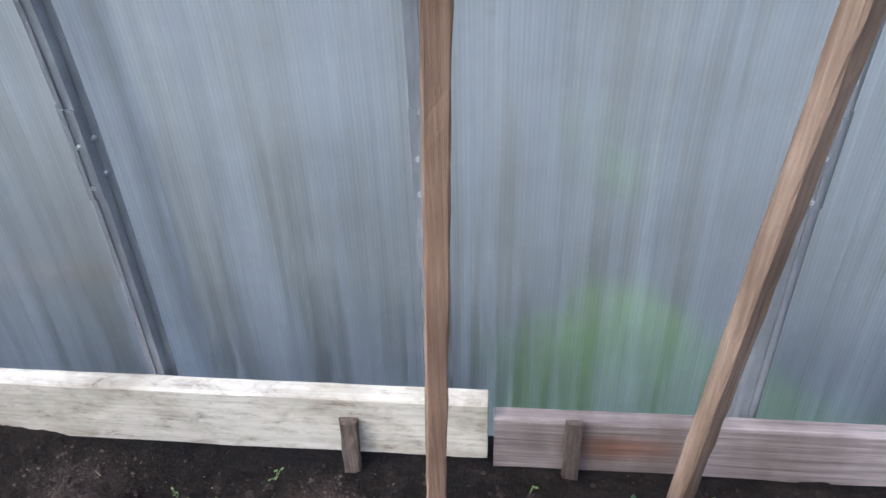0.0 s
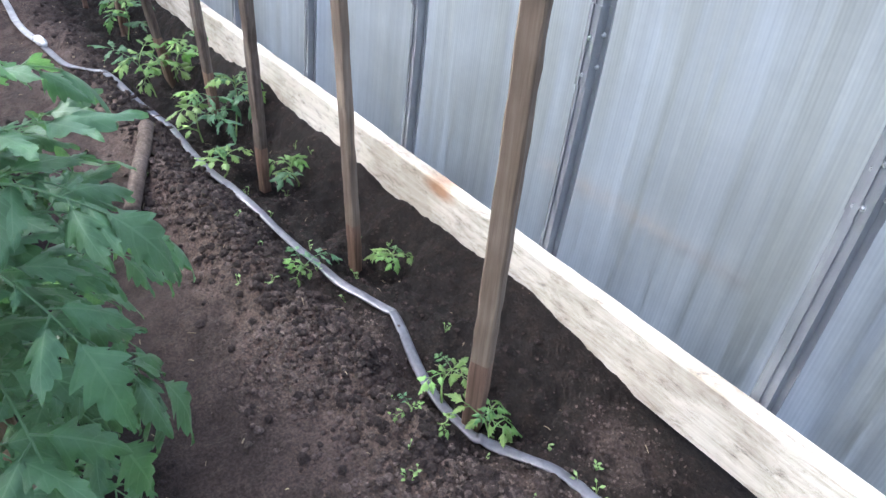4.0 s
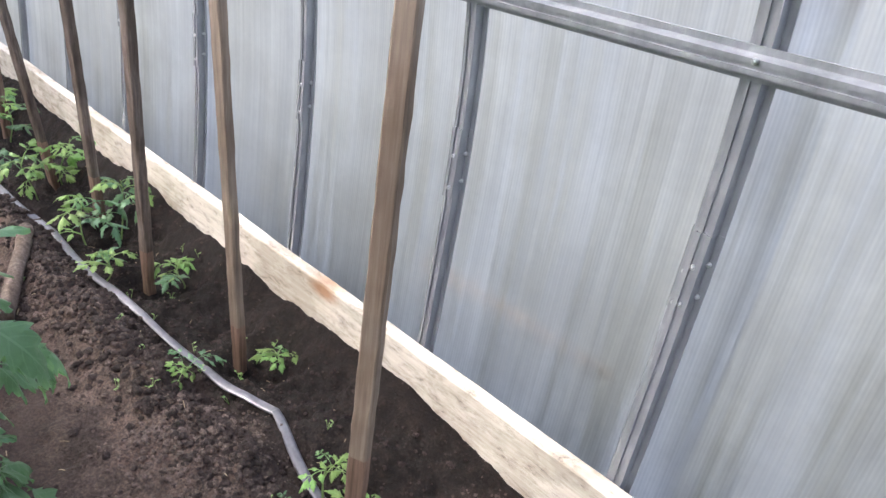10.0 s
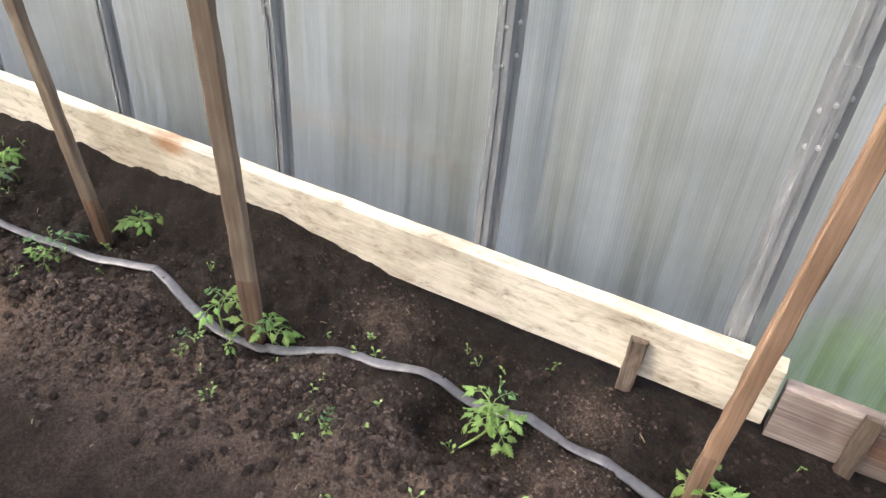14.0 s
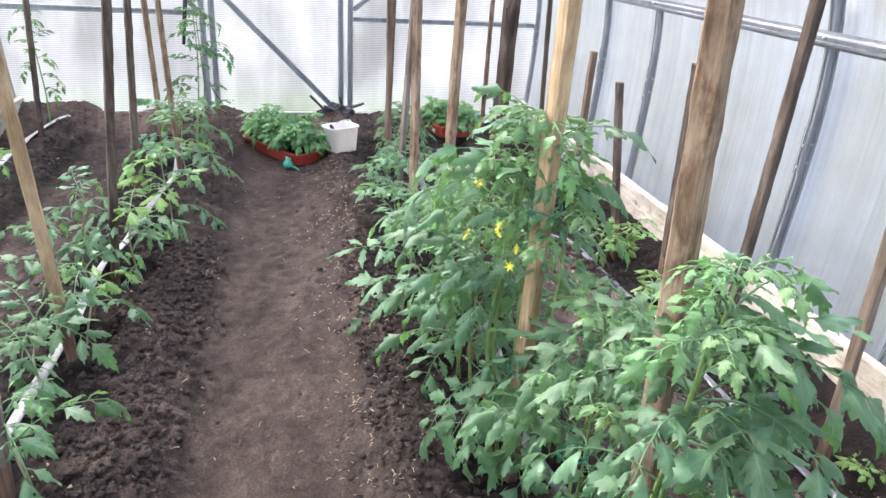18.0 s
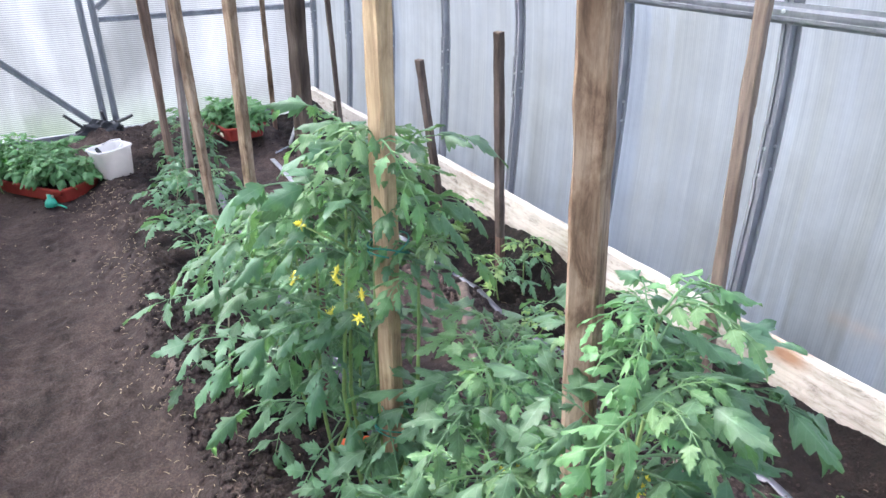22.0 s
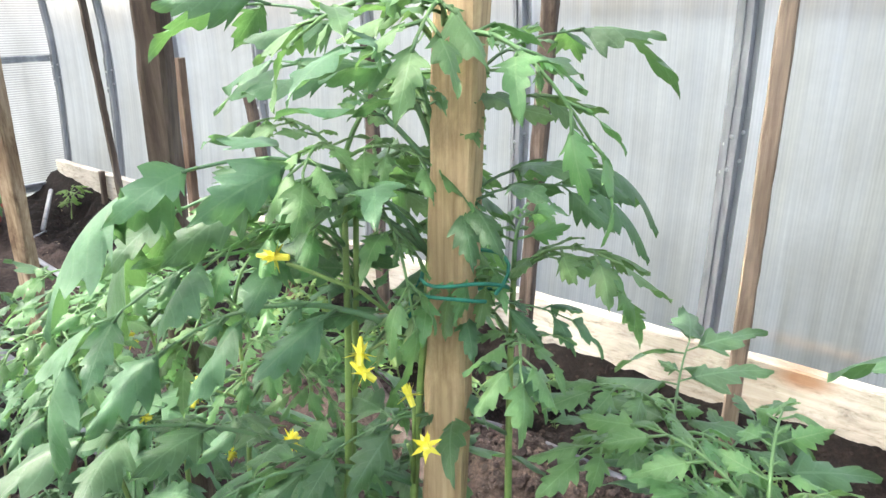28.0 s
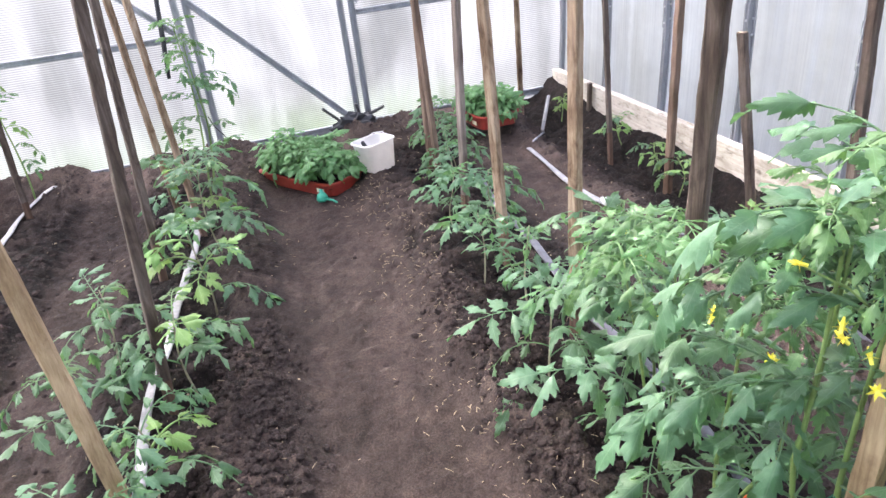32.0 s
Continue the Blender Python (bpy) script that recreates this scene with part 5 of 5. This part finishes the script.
def bucket(x, y, z):
    ob = thing("bucket", pose(x, y, z, 3, -4, 20), "translucent white square plastic bucket with a small tool inside", "bucket")
    bm = bmesh.new()
    rings = [(0.076, 0.0), (0.082, 0.004), (0.104, 0.168), (0.112, 0.17), (0.112, 0.177), (0.105, 0.18), (0.1, 0.175), (0.078, 0.008)]
    loops = []
    for r, c in rings:
        loop = []
        for k in range(24):
            q = 2 * math.pi * (k + 0.5) / 24
            cx, s2 = math.cos(q), math.sin(q)
            loop.append(bm.verts.new((r * math.copysign(abs(cx) ** 0.45, cx), r * math.copysign(abs(s2) ** 0.45, s2), c)))
        loops.append(loop)
    for p, q in zip(loops, loops[1:]):
        for k in range(24):
            bm.faces.new((p[k], p[(k + 1) % 24], q[(k + 1) % 24], q[k]))
    bm.faces.new(loops[0][::-1])
    bm.faces.new(loops[-1])
    part("pail", bm, "plastic_milky", ob, smooth=True)
    v, f = tube([(-0.106, 0, 0.17), (-0.072, 0.055, 0.194), (0.0, 0.078, 0.203), (0.072, 0.055, 0.194), (0.106, 0, 0.17)], 0.003, 6)
    piece("handle", mesh_of("handle", v, f, "bolt", smooth=True), ob, "thin wire handle")
    tool = thing("hand_tool", pose(x + 0.02, y, z + 0.012, 24, 10, 0), "small hand tool with a dark handle standing in the bucket", "tool")
    v, f = lathe([(0.004, 0.0), (0.005, 0.13), (0.011, 0.14), (0.013, 0.17), (0.011, 0.2), (0.006, 0.205)], 10)
    piece("grip", mesh_of("grip", v, f, "plastic_black", smooth=True), tool)


bucket(-5.1, 0.115, ground_z(-5.1, 0.115) + 0.012)

# green sprinkler head on the path
gs = thing("sprinkler_head", (-4.945, -0.26, ground_z(-4.945, -0.26) + 0.004), "small green plastic sprinkler head lying on the path", "sprinkler")
v, f = lathe([(0.03, 0.0), (0.034, 0.008), (0.03, 0.03), (0.022, 0.042), (0.012, 0.05), (0.01, 0.066), (0.006, 0.068)], 16)
piece("dome", mesh_of("dome", v, f, "plastic_green", smooth=True), gs)
v, f = tube([(0.02, 0.01, 0.012), (0.06, 0.05, 0.014), (0.1, 0.07, 0.01)], 0.006, 7)
piece("spike", mesh_of("spike", v, f, "plastic_green", smooth=True), gs)

# cut branch on the wall path
br = thing("cut_branch", (-2.57, 1.03, ground_z(-2.57, 1.03) + 0.015), "thick cut brown branch lying on the soil", "branch")
pts = [Vector((-0.22, 0.1, 0.05)), Vector((-0.1, 0.05, 0.035)), Vector((0.02, -0.01, 0.02)), Vector((0.13, -0.06, 0.01)), Vector((0.23, -0.11, -0.01))]
v, f = tube(spline(pts, 5), [0.026 + 0.002 * math.sin(i * 2.3) for i in range(21)], 10)
piece("bark", mesh_of("bark", v, f, "wood_dark", smooth=True), br)

# thin rods by the hose end
for (x, y, dz), (x2, y2, dz2), r, mat, lab in (((-4.98, 1.06, 0.03), (-5.3, 1.27, 0.05), 0.006, "steel", "thin grey rod lying on the soil"), ((-5.28, 1.25, 0.045), (-5.66, 1.47, 0.1), 0.012, "hose_pale", "short grey pipe lying on the soil")):
    rod = thing("rod", (x, y, ground_z(x, y) + dz), lab, "rod")
    v, f = tube([(0, 0, 0), (x2 - x, y2 - y, ground_z(x2, y2) + dz2 - ground_z(x, y) - dz)], r, 8)
    piece("rod_body", mesh_of("rod", v, f, mat, smooth=True), rod)

# dark hinge hardware and bags at the foot of the door post
clutter = thing("plastic_bag", (-5.93, 0.13, 0.06), "crumpled black plastic bag at the foot of the door post", "bag")
bm = bmesh.new()
bmesh.ops.create_icosphere(bm, subdivisions=4, radius=1.0)
for q in bm.verts:
    k = 1 + 0.45 * noise.fractal(q.co * 2.2, 0.8, 2.0, 4)
    q.co = Vector((q.co.x * 0.055, q.co.y * 0.14, q.co.z * 0.085)) * k
part("film", bm, "plastic_black", clutter)
for k, (y, z, dy, dz, r) in enumerate(((0.03, 0.1, -0.12, 0.12, 0.011), (0.21, 0.1, 0.14, 0.05, 0.01), (0.16, 0.2, 0.02, -0.12, 0.012))):
    ob = thing("hinge_strap", (-5.975, y, z), "dark metal hinge strap on the door frame", "hinge")
    bm = bmesh.new()
    box(bm, (-0.012, -r * 1.6, 0), (0.006, r * 1.6, 0.15), 0.003)
    part("strap", bm, "plastic_black", ob, "", m=Matrix.Translation((0, 0, 0)) @ Vector((0, dy, dz)).to_track_quat("Z", "X").to_matrix().to_4x4())
rod = thing("door_rod", (-5.99, -0.97, 0.02), "thin black rod standing beside the door post", "rod")
v, f = tube([(0, -0.03, 0.55), (0, 0.0, 0.8), (0, 0.04, 1.15), (0, 0.06, 1.5)], [0.012, 0.016, 0.014, 0.014], 8)
piece("rod_body", mesh_of("rod", v, f, "plastic_black", smooth=True), rod)
hook = thing("wire_hook", (-5.85, -0.7, 0.1), "thin dark wire hook standing by the door", "wire")
v, f = tube(spline([(0, 0, -0.08), (0.0, -0.04, 0.06), (0, -0.09, 0.14), (0, -0.12, 0.22)]), 0.004, 6)
piece("wire", mesh_of("wire", v, f, "plastic_black", smooth=True), hook)

# pale pole lying in the grass outside
pole = thing("outside_pole", (-1.57, 2.66, -0.163), "thin pale pole lying in the grass outside the wall", "pole")
v, f = tube([(-0.5, 0.02, 0.012), (0.0, 0.01, 0.013), (0.5, -0.02, 0.012)], 0.005, 8)
piece("pole_body", mesh_of("pole", v, f, "wood_pale", smooth=True), pole)


# ---------------- soil crumbs, stones, straw ----------------
def crumbs(name, count, seed, sizes, material, label, where):
    rng = random.Random(seed)
    t = (1 + 5 ** 0.5) / 2
    ico = [Vector(q).normalized() for q in ((-1, t, 0), (1, t, 0), (-1, -t, 0), (1, -t, 0), (0, -1, t), (0, 1, t), (0, -1, -t), (0, 1, -t), (t, 0, -1), (t, 0, 1), (-t, 0, -1), (-t, 0, 1))]
    tri = [(0, 11, 5), (0, 5, 1), (0, 1, 7), (0, 7, 10), (0, 10, 11), (1, 5, 9), (5, 11, 4), (11, 10, 2), (10, 7, 6), (7, 1, 8), (3, 9, 4), (3, 4, 2), (3, 2, 6), (3, 6, 8), (3, 8, 9), (4, 9, 5), (2, 4, 11), (6, 2, 10), (8, 6, 7), (9, 8, 1)]
    verts, faces = [], []
    for _ in range(count):
        x, y = where(rng)
        s = sizes[0] + (sizes[1] - sizes[0]) * rng.random() ** 3
        s *= 1.0 - 0.5 * smoothstep(1.2, 1.3, y)
        c = Vector((x, y, ground_z(x, y) + s * 0.25))
        o = len(verts)
        sq = (rng.uniform(0.7, 1.3), rng.uniform(0.7, 1.3), rng.uniform(0.55, 0.9))
        verts += [c + Vector((q.x * sq[0], q.y * sq[1], q.z * sq[2])) * s * rng.uniform(0.75, 1.25) for q in ico]
        faces += [(a + o, b + o, d + o) for a, b, d in tri]
    me = mesh_of(name, verts, faces, material)
    tagged(piece(name, me), label, "soil", kind="stuff")


def anywhere(rng):
    while True:
        x, y = rng.uniform(-5.95, 1.0), rng.uniform(-1.9, 1.66)
        if rng.random() < (1.0 - 0.985 * trodden(x, y)) * (1.0 - 0.35 * smoothstep(1.22, 1.35, y)):
            return x, y


def near(rng):
    while True:
        x, y = rng.uniform(-3.6, 0.6), rng.choice((rng.gauss(0.08, 0.1), rng.gauss(-0.72, 0.12), rng.gauss(1.12, 0.1), rng.uniform(0.9, 1.6)))
        if -1.4 < y < 1.66 and rng.random() < (1.0 - 0.93 * trodden(x, y)) * (0.55 + 0.45 * mound(x, y) if y > 1.22 else 1.0):
            return x, y


crumbs("soil_crumbs", 20000, 3, (0.002, 0.013), "clod", "loose crumbs of dark soil on the beds", anywhere)
crumbs("soil_crumbs", 24000, 4, (0.002, 0.017), "clod", "loose crumbs of soil along the bed edges", near)
def on_mounds(rng):
    a, b, r = rng.choice(MOUNDS)
    return a + rng.gauss(0, 0.75 * r), min(1.64, b + rng.gauss(0, 0.65 * r))


crumbs("soil_crumbs", 9000, 9, (0.0015, 0.011), "clod_dry", "dry lighter crumbs of soil on small mounds by the hose", on_mounds)
crumbs("pebbles", 900, 5, (0.0015, 0.006), "straw", "small pale stones and bits on the soil", anywhere)


def straw_bits(count, seed):
    rng = random.Random(seed)
    out = []
    for _ in range(count):
        x, y = (rng.uniform(-5.4, -1.2), rng.gauss(0.02, 0.09)) if rng.random() < 0.55 else (rng.uniform(-5.8, 0.6), rng.uniform(-1.5, 1.6))
        a, l = rng.uniform(0, 6.28), 0.006 + 0.022 * rng.random() ** 1.8
        z = ground_z(x, y) + 0.006
        p, q = Vector((x, y, z)), Vector((x + l * math.cos(a), y + l * math.sin(a), z + rng.uniform(-0.003, 0.008)))
        out.append(tube([p, (p + q) / 2 + Vector((0, 0, 0.002)), q], rng.uniform(0.0007, 0.0016), 4))
    v, f = join(out)
    tagged(piece("straw_bits", mesh_of("straw_bits", v, f, "straw")), "short dry straw bits scattered on the soil", "straw", kind="stuff")


straw_bits(1400, 8)


def sprouts(count, seed):
    """Tiny weed seedlings, two to four leaves each, joined."""
    rng = random.Random(seed)
    verts, faces = [], []
    for _ in range(count):
        x, y = rng.uniform(-2.6, 0.9), rng.uniform(1.0, 1.62)
        z = ground_z(x, y)
        for k in range(rng.randint(2, 5)):
            a, l = rng.uniform(0, 6.28), rng.uniform(0.007, 0.016)
            c = Vector((x + rng.uniform(-0.012, 0.012), y + rng.uniform(-0.012, 0.012), z + rng.uniform(0.008, 0.03)))
            d, e = Vector((math.cos(a), math.sin(a), 0.3)), Vector((-math.sin(a), math.cos(a), 0.0))
            o = len(verts)
            verts += [c, c + d * l * 0.5 + e * l * 0.3, c + d * l, c + d * l * 0.5 - e * l * 0.3]
            faces += [(o, o + 1, o + 2, o + 3)]
            v, f = tube([(x, y, z - 0.004), c], 0.0008, 4)
            o = len(verts)
            verts += v
            faces += [tuple(i + o for i in q) for q in f]
    me = mesh_of("weed_sprouts", verts, faces, "leaf_young", [(0.5, 0.5)] * len(verts))
    tagged(piece("weed_sprouts", me), "tiny green weed sprouts on the dark soil", "weeds", kind="stuff")


sprouts(60, 12)
